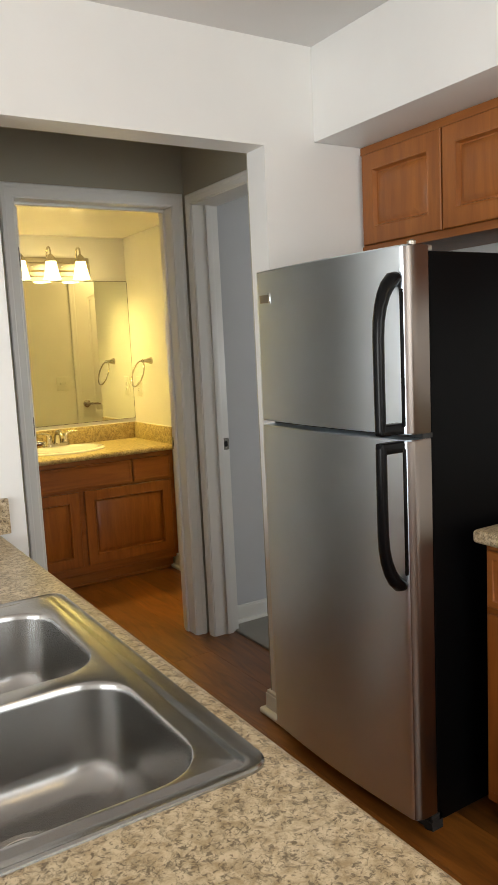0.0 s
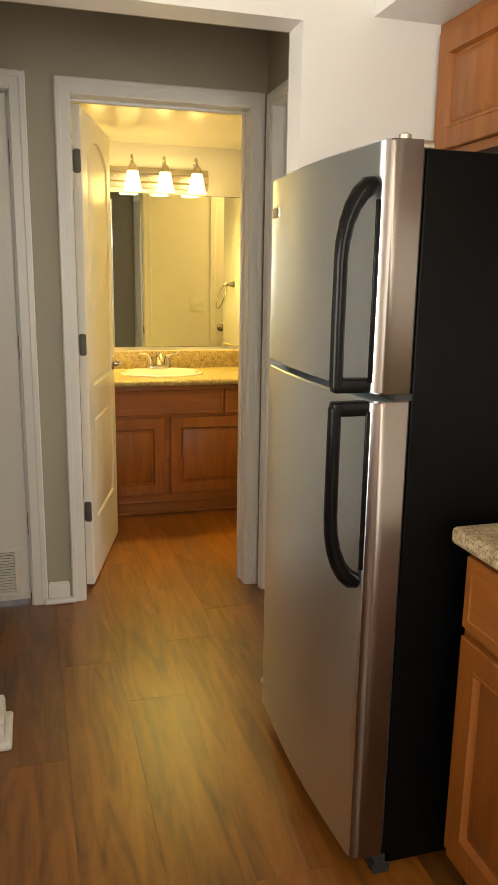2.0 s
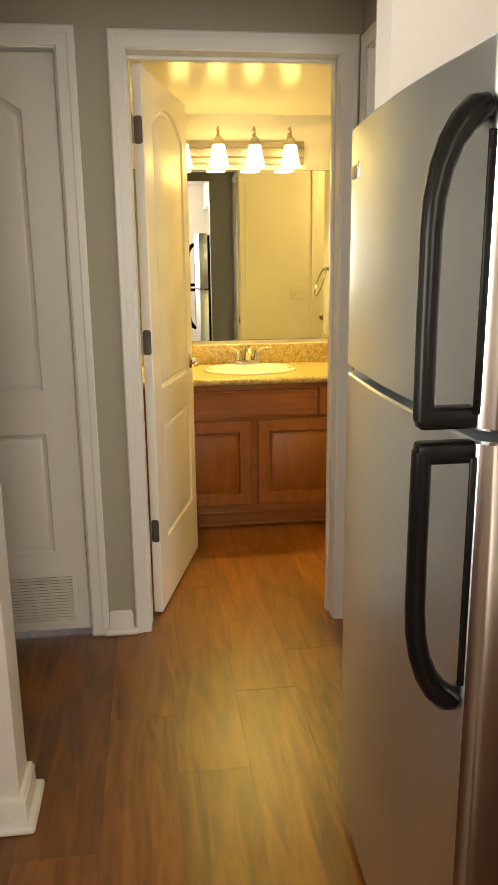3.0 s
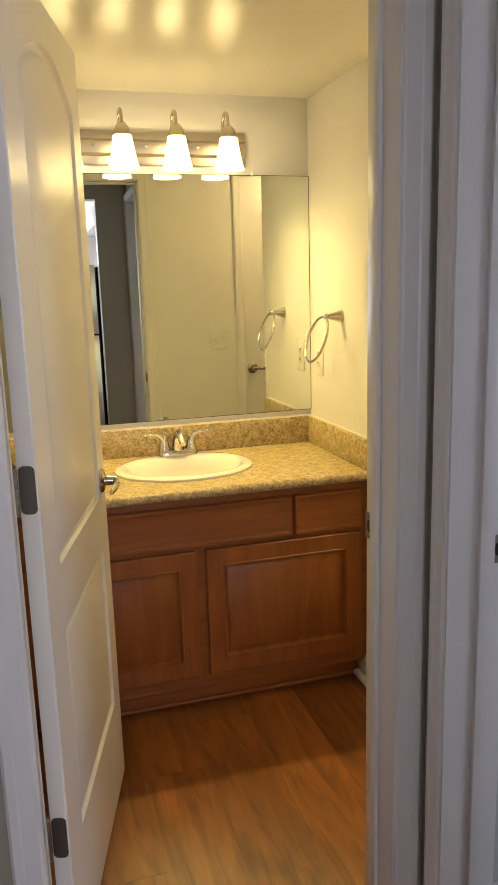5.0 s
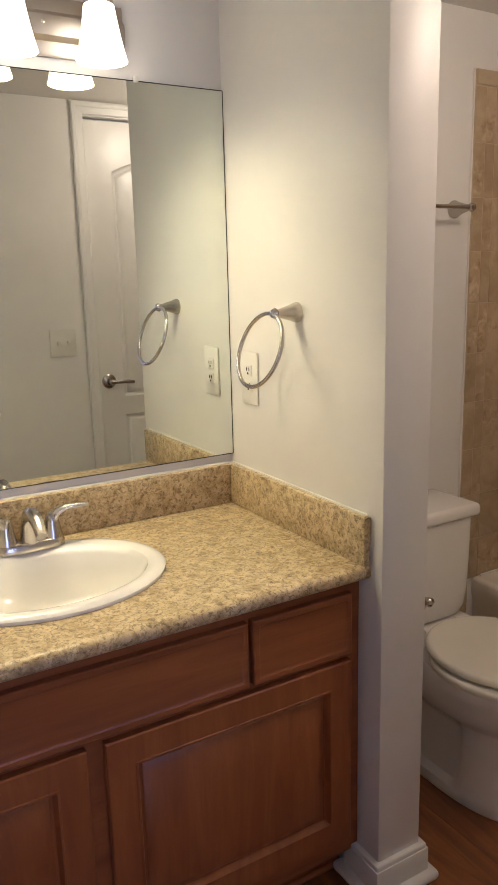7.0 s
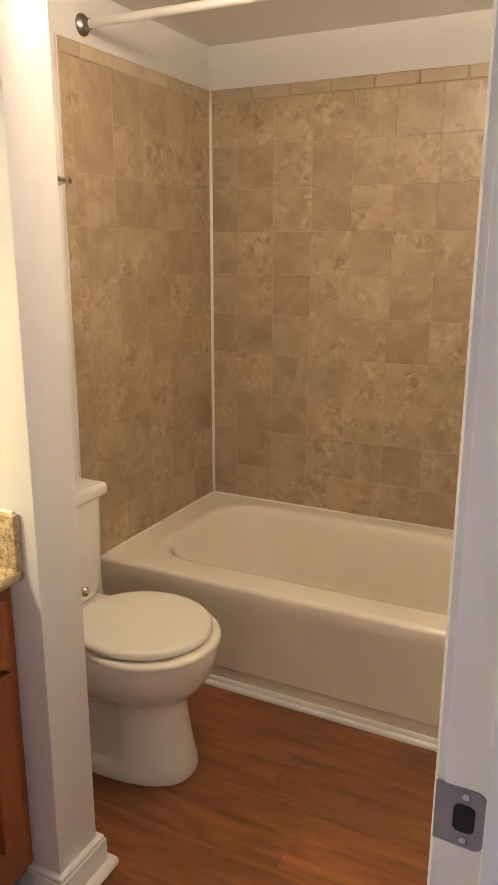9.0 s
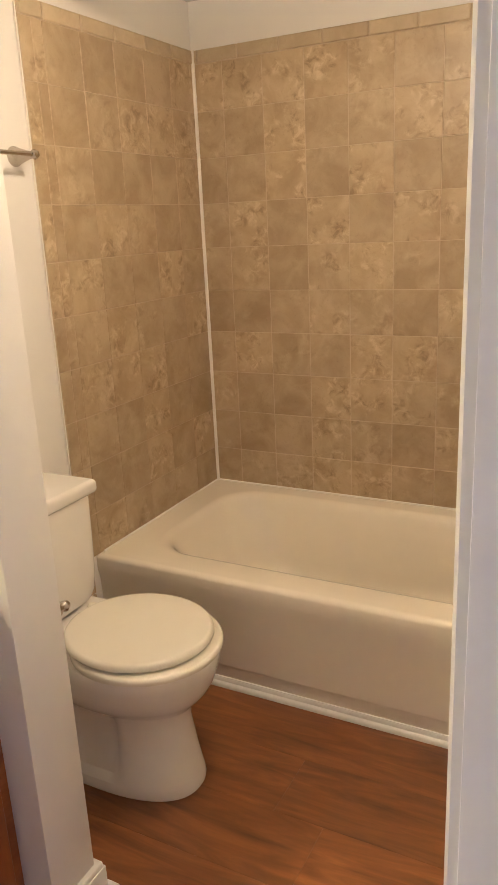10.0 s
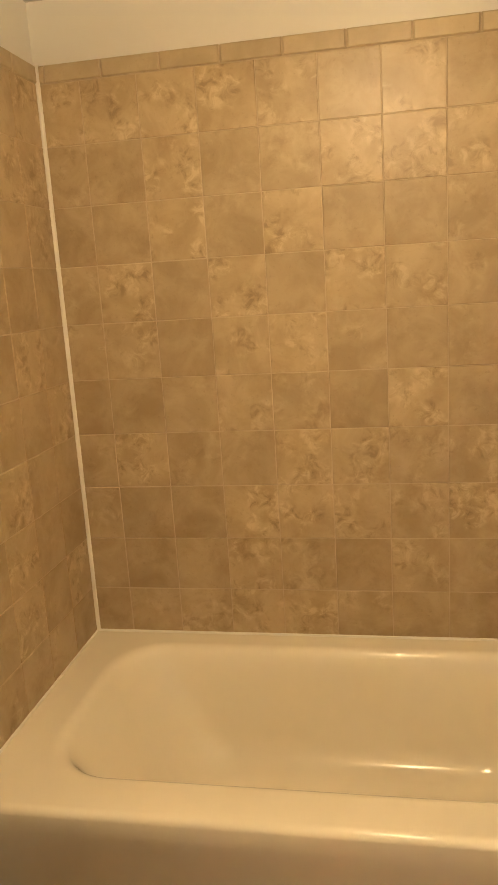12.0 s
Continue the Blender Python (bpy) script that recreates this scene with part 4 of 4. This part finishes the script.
def towel_ring():
    r = thing("towel_ring", (2.03, 4.51, 1.33), "brushed nickel towel ring on the wing wall", "towel ring")
    part("post", lathe(((0.023, 0.0), (0.023, -0.004), (0.018, -0.018), (0.011, -0.045), (0.009, -0.055), (0.013, -0.060), (0.009, -0.068), (0.0, -0.070)), (2.0295, 4.515, 1.332), "x", 24), NICKEL, r)
    pts = []
    R, tilt = 0.085, 0.334
    for k in range(49):
        a = 2 * math.pi * k / 48
        down = R - R * math.cos(a)
        pts.append((1.965 - down * math.sin(tilt), 4.532 + R * math.sin(a), 1.332 - down * math.cos(tilt)))
    part("ring", tube(pts, 0.0048, 10, side=(1, 0, 0)), NICKEL, r)


def toilet():
    t = thing("toilet", (2.54, 4.4, 0), "white two-piece toilet with closed cream seat lid", "toilet")
    cx = 2.54

    def egg(z, w, y0, y1, n=40, square=1.0):
        # rounded front at y0 (towards -y), fuller back at y1
        pts = []
        yc, h = (y0 + y1) / 2, (y1 - y0) / 2
        for k in range(n):
            q = 2 * math.pi * k / n
            s, c = math.sin(q), math.cos(q)
            pts.append(Vector((cx + w * (abs(c) ** square) * (1 if c >= 0 else -1), yc + h * (abs(s) ** square) * (1 if s >= 0 else -1), z)))
        return pts

    def foot(z, w, y0, y1, square, sunk):
        # the pedestal's sides are recessed behind its front column
        pts = egg(z, w, y0, y1, 96, square)
        for p in pts:
            k = min(1.0, max(0.0, (p.y - 4.335) / 0.055))
            p.x = cx + (p.x - cx) * (1 - sunk * k * k * (3 - 2 * k))
        return pts

    rows = [foot(0.0, 0.121, 4.185, 4.70, 0.82, 0.0), foot(0.012, 0.123, 4.183, 4.70, 0.82, 0.0), foot(0.03, 0.121, 4.185, 4.69, 0.84, 0.02), foot(0.045, 0.119, 4.188, 4.69, 0.85, 0.18), foot(0.10, 0.112, 4.198, 4.67, 0.87, 0.26), foot(0.19, 0.104, 4.210, 4.66, 0.9, 0.24), foot(0.222, 0.108, 4.206, 4.65, 0.93, 0.1), foot(0.235, 0.117, 4.198, 4.645, 0.95, 0.0), foot(0.262, 0.143, 4.17, 4.63, 1.0, 0.0), foot(0.285, 0.158, 4.152, 4.615, 1.0, 0.0), foot(0.31, 0.169, 4.139, 4.60, 1.0, 0.0), foot(0.35, 0.178, 4.127, 4.58, 1.0, 0.0), foot(0.378, 0.182, 4.122, 4.57, 1.0, 0.0), foot(0.386, 0.178, 4.124, 4.56, 1.0, 0.0)]
    part("bowl", loft(rows), CHINA, t)
    part("deck", box(cx - 0.155, cx + 0.155, 4.50, 4.755, 0.335, 0.395, 0.02, 4), CHINA, t)
    trap = [(cx + 0.085, 4.30, 0.20), (cx + 0.088, 4.40, 0.245), (cx + 0.085, 4.50, 0.20), (cx + 0.08, 4.57, 0.10)]
    part("trapway", tube(trap, 0.05, 14, side=(1, 0, 0), radii=[0.02, 0.045, 0.05, 0.045]), CHINA, t)
    part("seat", loft([egg(0.3865, 0.180, 4.125, 4.505, 72), egg(0.389, 0.186, 4.119, 4.51, 72), egg(0.396, 0.188, 4.117, 4.51, 72), egg(0.402, 0.187, 4.118, 4.51, 72), egg(0.406, 0.184, 4.121, 4.508, 72), egg(0.408, 0.178, 4.127, 4.505, 72)]), SEAT, t)
    turn = [(0.178 - 0.013 * (1 - math.cos(radians(k))), 0.013 * math.sin(radians(k))) for k in range(0, 91, 15)]
    rows = [egg(0.4125, 0.170, 4.148, 4.522, 72), egg(0.4145, 0.176, 4.142, 4.528, 72), egg(0.4175, 0.178, 4.140, 4.530, 72)]
    rows += [egg(0.4215 + dz, w, 4.140 + (0.178 - w), 4.530 - (0.178 - w), 72) for w, dz in turn]
    rows += [egg(0.4365, 0.13, 4.185, 4.485, 72), egg(0.4375, 0.06, 4.26, 4.41, 72)]
    part("lid", loft(rows), SEAT, t, "closed cream seat lid")
    # added dark oval that draws the shaded gap between seat and lid
    part("lid_bumper", loft([egg(0.4078, 0.150, 4.17, 4.49), egg(0.4128, 0.150, 4.17, 4.49)]), DARK, t)
    for dx in (-0.075, 0.075):
        part("hinge_cap", lathe(((0.016, 0.0), (0.016, 0.012), (0.010, 0.02), (0.0, 0.021)), (cx + dx, 4.545, 0.395), n=16), SEAT, t)
    rows = [[Vector((cx + u * (0.176 + k), 4.677 + v * 0.095 + 0.0, z)) for u, v in sq] for z, k, sq in [(z, k, [((abs(math.cos(q)) ** 0.28) * (1 if math.cos(q) >= 0 else -1), (abs(math.sin(q)) ** 0.28) * (1 if math.sin(q) >= 0 else -1)) for q in [2 * math.pi * i / 48 for i in range(48)]]) for z, k in ((0.404, -0.045), (0.408, -0.034), (0.425, -0.018), (0.47, -0.009), (0.55, -0.004), (0.700, 0.0))]]
    part("tank", loft(rows), CHINA, t)
    # dark block as gasket, added to draw the shadow line under the tank
    part("tank_gasket", box(cx - 0.11, cx + 0.11, 4.60, 4.75, 0.3945, 0.4045, 0.003), GASKET, t)
    part("tank_lid", box(cx - 0.187, cx + 0.185, 4.570, 4.780, 0.7005, 0.742, 0.016, 4), CHINA, t)
    h = part("flush_handle", lathe(((0.015, 0.0), (0.015, -0.008), (0.009, -0.014), (0.009, -0.024), (0.013, -0.030), (0.013, -0.038), (0.0, -0.042)), (cx - 0.146, 4.583, 0.655), "y", 16), CHROME, t)
    part("flush_lever", tube([(cx - 0.146, 4.551, 0.655), (cx - 0.12, 4.549, 0.650), (cx - 0.088, 4.552, 0.640)], 0.0075, 10, side=(0, 0, 1), radii=[0.007, 0.0075, 0.0095]), CHROME, h)


def paper_holder():
    p = thing("paper_holder", (2.155, 4.32, 0.684), "brushed nickel toilet paper holder on the wing wall", "paper holder")
    for y in (4.243, 4.393):
        part("post", lathe(((0.022, 0.0), (0.022, 0.004), (0.015, 0.014), (0.009, 0.03), (0.012, 0.040), (0.008, 0.050), (0.0, 0.052)), (2.1552, y, 0.684), "x", 20), NICKEL, p)
    part("roller", tube([(2.195, 4.248, 0.684), (2.195, 4.398, 0.684)], 0.007, 10), NICKEL, p)


def towel_bar():
    b = thing("towel_bar", (2.5, 4.785, 1.595), "brushed nickel towel bar above the toilet", "towel bar")
    for x in (2.235, 2.785):
        part("post", lathe(((0.026, 0.0), (0.026, -0.004), (0.020, -0.018), (0.012, -0.045), (0.009, -0.06), (0.013, -0.070), (0.009, -0.080), (0.0, -0.082)), (x, 4.7848, 1.595), "y", 22), NICKEL, b)
    part("bar", tube([(2.235, 4.715, 1.595), (2.785, 4.715, 1.595)], 0.006, 10), NICKEL, b)


def shower_rod():
    r = thing("shower_rod", (2.975, 4.1, 2.045), "white shower curtain rod with metal end flanges", "shower rod")
    part("rod", tube([(2.975, 3.345, 2.045), (2.975, 4.775, 2.045)], 0.0125, 16), PLASTIC, r)
    for y, s in ((4.7848, -1), (3.3452, 1)):
        part("flange", lathe(((0.031, 0.0), (0.031, s * 0.004), (0.024, s * 0.012), (0.017, s * 0.016), (0.015, s * 0.03)), (2.975, y, 2.045), "y", 24), BRONZE, r)


def bathtub():
    t = thing("bathtub", (3.32, 4.06, 0), "cream enamelled alcove bathtub with a plain apron", "bathtub")
    x0, x1, y0, y1, z = 2.925, 3.713, 3.347, 4.784, 0.386
    bm = bmesh.new()
    outer = [Vector((x0 + 0.022, y0, z)), Vector((x1, y0, z)), Vector((x1, y1, z)), Vector((x0 + 0.022, y1, z))]
    ov, edges = ring_edges(bm, outer)
    prev = None
    for i0, i1, j0, j1, d, r in ((0.098, 0.060, 0.090, 0.110, 0.0, 0.155), (0.105, 0.066, 0.096, 0.116, -0.0004, 0.155), (0.113, 0.072, 0.103, 0.122, -0.0020, 0.155), (0.121, 0.078, 0.109, 0.129, -0.0055, 0.154), (0.129, 0.084, 0.114, 0.136, -0.0120, 0.153), (0.136, 0.089, 0.118, 0.142, -0.0220, 0.152), (0.146, 0.095, 0.124, 0.151, -0.042, 0.15), (0.163, 0.108, 0.135, 0.182, -0.10, 0.15), (0.183, 0.128, 0.150, 0.265, -0.24, 0.15), (0.200, 0.145, 0.165, 0.31, -0.290, 0.145), (0.225, 0.170, 0.190, 0.36, -0.312, 0.13), (0.27, 0.21, 0.23, 0.41, -0.318, 0.10)):
        vs, es = ring_edges(bm, rounded(x0 + i0, x1 - i1, y0 + j0, y1 - j1, r, z + d, 9))
        if prev is None:
            edges += es
            hole = [(v.co.x, v.co.y) for v in vs]
        else:
            for i in range(len(vs)):
                j = (i + 1) % len(vs)
                bm.faces.new((prev[i], prev[j], vs[j], vs[i]))
        prev = vs
    bm.faces.new(prev)
    fill_round(bm, edges, [hole])
    prof = [(x0 + 0.022 - 0.020 * math.sin(radians(a)), z - 0.016 + 0.016 * math.cos(radians(a))) for a in range(15, 91, 15)] + [(x0 + 0.002, 0.33), (x0 + 0.010, 0.30), (x0 + 0.018, 0.11), (x0 + 0.019, 0.080), (x0 + 0.026, 0.075), (x0 + 0.028, 0.066), (x0 + 0.028, 0.0)]
    pa, pb = [ov[0]], [ov[3]]
    for x, zz in prof:
        pa.append(bm.verts.new((x, y0, zz)))
        pb.append(bm.verts.new((x, y1, zz)))
    for i in range(len(pa) - 1):
        bm.faces.new((pa[i], pa[i + 1], pb[i + 1], pb[i]))
    tub = part("tub", bm, ENAMEL, t)
    part("caulk", tube([(3.7125, y0 + 0.01, z + 0.001), (3.7125, y1 - 0.0105, z + 0.001), (x0 + 0.03, y1 - 0.0105, z + 0.001)], 0.005, 8), CAULK, t)
    part("drain", lathe(((0.032, 0.0), (0.032, 0.003), (0.026, 0.004), (0.0, 0.004)), (3.33, 3.72, 0.0685)), CHROME, tub)
    part("overflow_plate", lathe(((0.035, 0.0), (0.035, 0.004), (0.02, 0.008), (0.0, 0.008)), (3.33, 3.478, 0.27), "y", 20), CHROME, tub)
    q = thing("shoe_moulding", (2.95, 4.0, 0), "white two-step shoe moulding at the foot of the tub", "moulding", kind="structure")
    prof_line = [(2.9545, 0.0), (2.9545, 0.032), (2.949, 0.032), (2.9465, 0.028), (2.946, 0.017), (2.941, 0.014), (2.938, 0.011), (2.937, 0.006), (2.937, 0.0)]
    part("strip", loft([[Vector((x, y, zz)) for x, zz in prof_line] for y in (3.36, 4.772)]), TRIM, q)


def switch_plate():
    s = thing("light_switch", (2.025, 3.336, 1.15), "white two-gang light switch plate", "light switch")
    part("plate", box(1.966, 2.082, 3.3455, 3.352, 1.092, 1.21, 0.003), PLASTIC, s)
    for x in (2.001, 2.047):
        part("toggle", box(x - 0.005, x + 0.005, 3.3522, 3.360, 1.143, 1.160, 0.0015), PLASTIC, s)


def bath_ceiling_light():
    c = thing("bath_ceiling_light", (TUB_LAMP[0], TUB_LAMP[1], 2.148), "white flush bathroom ceiling light with a lit glass bowl", "light fixture")
    at = (TUB_LAMP[0], TUB_LAMP[1], 2.1478)
    part("trim_ring", lathe(((0.105, 0.0), (0.105, -0.010), (0.095, -0.014), (0.085, -0.012)), at, n=36), PLASTIC, c)
    part("bowl", lathe(((0.088, -0.010), (0.085, -0.016), (0.065, -0.026), (0.035, -0.032), (0.0, -0.034)), at, n=36), SHADE, c, "lit frosted glass bowl")


def kitchen_light():
    c = thing("ceiling_light", (1.0, -0.75, 2.405), "flush kitchen ceiling light with a frosted glass dome", "light fixture")
    part("rim", lathe(((0.17, 0.0), (0.17, -0.012), (0.16, -0.02), (0.15, -0.02)), (1.0, -0.75, 2.4045), n=36), NICKEL, c)
    rows = [[Vector((1.0 + r * math.cos(2 * math.pi * k / 36), -0.75 + r * math.sin(2 * math.pi * k / 36), 2.385 - h)) for k in range(36)] for r, h in ((0.155, 0.0), (0.148, 0.035), (0.115, 0.07), (0.07, 0.092), (0.015, 0.10))]
    part("dome", loft(rows, False, True), DOME, c, "lit frosted glass dome")


vanity()
basin()
faucet()
wall_mirror()
vanity_light()
towel_ring()
outlet("wall_outlet", pose(2.0298, 4.729, 1.16, 0, 0, -90), "white outlet behind the towel ring")
toilet()
paper_holder()
towel_bar()
shower_rod()
bathtub()
switch_plate()
bath_ceiling_light()
kitchen_light()

# ---- windows behind the walk ----


def window(name, m, w, h, label):
    """A framed window in the plane y = 0 round the origin, then posed."""
    win = thing(name, m.translation, label, "window", kind="structure")
    f = 0.05
    part("window_frame", moved(boxes((-w / 2, w / 2, -0.03, 0.03, -h / 2, -h / 2 + f), (-w / 2, w / 2, -0.03, 0.03, h / 2 - f, h / 2), (-w / 2, -w / 2 + f, -0.03, 0.03, -h / 2 + f, h / 2 - f), (w / 2 - f, w / 2, -0.03, 0.03, -h / 2 + f, h / 2 - f), (-0.02, 0.02, -0.025, 0.025, -h / 2 + f, h / 2 - f)), m), TRIM, win)
    for a, b in ((-w / 2 + f, -0.02), (0.02, w / 2 - f)):
        g = part("pane", moved(boxes((a, b, -0.003, 0.003, -h / 2 + f, h / 2 - f)), m), GLASS, win)
        g.visible_shadow = False


window("window_kitchen", pose(0.55, -1.65, 1.55), 1.9, 1.2, "white framed window on the kitchen's far wall")
window("window_patio", pose(-3.65, 0.2, 1.05, 0, 0, 90), 2.6, 2.1, "white framed sliding patio door")
window("window_bedroom", pose(5.05, 1.0, 1.4, 0, 0, 90), 1.4, 1.2, "white framed bedroom window")

# ---- wall tiles round the tub ----
S, SZ = 0.1555, 0.1575


def tile_mesh(w, h, mat, t=0.007, g=0.0009, c=0.0013):
    """A tile lying in x (width) and z (height), its face to -y, with softened edges."""
    a, b = w / 2 - g, h / 2 - g
    bm = loft([[Vector((x, 0, z)) for x, z in ((-a, -b), (a, -b), (a, b), (-a, b))],
               [Vector((x, -t + c, z)) for x, z in ((-a, -b), (a, -b), (a, b), (-a, b))],
               [Vector((x, -t, z)) for x, z in ((-a + c, -b + c), (a - c, -b + c), (a - c, b - c), (-a + c, b - c))]])
    bmesh.ops.recalc_face_normals(bm, faces=bm.faces[:])
    me = bpy.data.meshes.new("tile")
    bm.to_mesh(me)
    bm.free()
    me.materials.append(mat)
    return me


tile_cache = {}
tile_rng = random.Random(5)


def tile(parent, m, w, h, mat=TILE):
    key = (round(w, 4), round(h, 4), mat.name)
    if key not in tile_cache:
        tile_cache[key] = tile_mesh(w, h, mat, *((0.009, 0.0018, 0.003) if mat == TRIMTILE else ()))
    ob = new("tile", tile_cache[key])
    ob.parent = parent
    ob.matrix_parent_inverse = base_of(parent).inverted()
    ob.matrix_basis = m @ pose(0, tile_rng.uniform(-0.0006, 0.0), 0, tile_rng.uniform(-0.15, 0.15), 0, tile_rng.uniform(-0.15, 0.15))
    return ob


def tile_wall(name, to_wall, u_joints, u0, u1, label, trim_joint):
    """Tiles over u0..u1 along a wall; to_wall poses a point at (u, z). Rows run from the tub's rim to the trim."""
    wall = thing(name, to_wall(u0, 0.38).translation, label, "tile wall", kind="structure")
    rows = [(0.387, 0.5275)] + [(0.5275 + SZ * k, 0.5275 + SZ * (k + 1)) for k in range(9)]
    for a, b in zip(u_joints, u_joints[1:]):
        for z0, z1 in rows:
            tile(wall, to_wall((a + b) / 2, (z0 + z1) / 2), b - a, z1 - z0)
    first = trim_joint - 0.158 * math.floor((trim_joint - u0) / 0.158)
    joints = [u0] + [v for v in [first + 0.158 * k for k in range(10)] if u0 + 0.02 < v < u1 - 0.02] + [u1]
    for a, b in zip(joints, joints[1:]):
        tile(wall, to_wall((a + b) / 2, 1.9685) @ pose(0, -0.002, 0), b - a, 0.047, TRIMTILE)
    m0 = to_wall((u0 + u1) / 2, 1.18)
    gm = part("grout", boxes((-(u1 - u0) / 2, (u1 - u0) / 2, -0.0060, 0.004, -0.793, 0.809)), GROUT, wall)
    gm.matrix_basis = m0
    return wall


back_j = [3.347] + [3.725 + S * k for k in range(-2, 7)] + [4.775]
tile_wall("tile_wall_back", lambda u, z: pose(3.7215, u, z, 0, 0, -90), back_j, 3.347, 4.775, "tan travertine-look tiles along the tub", 3.646)
left_j = [2.850, 2.897] + [3.715 - S * k for k in range(5, -1, -1)]
tw = tile_wall("tile_wall_left", lambda u, z: pose(u, 4.7815, z), left_j, 2.850, 3.715, "tan travertine-look tiles at the tub's head", 3.10)
# narrow tiled leg between tub apron and bullnose
for k in range(3):
    tile(tw, pose(2.874, 4.7815, 0.07 + 0.128 * k + 0.0), 0.047, 0.124)
right_j = [2.897] + [3.715 - S * k for k in range(5, -1, -1)]
tile_wall("tile_wall_right", lambda u, z: pose(u, 3.3485, z, 0, 0, 180), right_j, 2.897, 3.715, "tan travertine-look tiles at the tub's foot", 3.10)
structure("caulk_corner", tube([(3.7115, 4.7715, 0.388), (3.7115, 4.7715, 1.992)], 0.0075, 8), CAULK, "white caulk bead in the tile corner", "caulk", smooth=True)
structure("caulk_bullnose", tube([(2.8485, 4.781, 0.02), (2.8485, 4.781, 1.992)], 0.003, 8), CAULK, "white caulk bead beside the tiles", "caulk", smooth=True)

# ---- floor planks ----


def plank_mesh(w, l, c=0.0005):
    a, b = w / 2 - 0.0001, l / 2 - 0.0001
    bm = loft([[Vector((x, y, -0.005)) for x, y in ((-a, -b), (a, -b), (a, b), (-a, b))],
               [Vector((x, y, -c)) for x, y in ((-a, -b), (a, -b), (a, b), (-a, b))],
               [Vector((x, y, 0.0)) for x, y in ((-a + c, -b + c), (a - c, -b + c), (a - c, b - c), (-a + c, b - c))]])
    bmesh.ops.recalc_face_normals(bm, faces=bm.faces[:])
    me = bpy.data.meshes.new("plank")
    bm.to_mesh(me)
    bm.free()
    me.materials.append(FLOOR)
    return me


PW, PL = 0.200, 1.22
plank_cache = {}
plank_rng = random.Random(11)
for i in range(20):
    x = -0.658 + PW * (i + 0.5)
    # each row runs from the kitchen's far wall, or the bathroom's threshold, to the wall that ends it
    lo = -1.6 if x < 2.26 else 3.226
    hi = 2.224 if x < -0.4 else 3.226 if x < 0.7 else 4.9
    y = -1.2 - plank_rng.uniform(0, PL)
    if i == 16:
        y = 3.975 - 5 * PL
    while y < 4.9:
        a, b, drop = max(y, lo), min(y + PL, hi), plank_rng.uniform(-0.0003, 0)
        if b - a > 0.02:
            key = round(b - a, 3)
            if key not in plank_cache:
                plank_cache[key] = plank_mesh(PW, b - a)
            ob = new("plank", plank_cache[key])
            ob.parent = floor
            ob.location = (x, (a + b) / 2, drop)
        y += PL
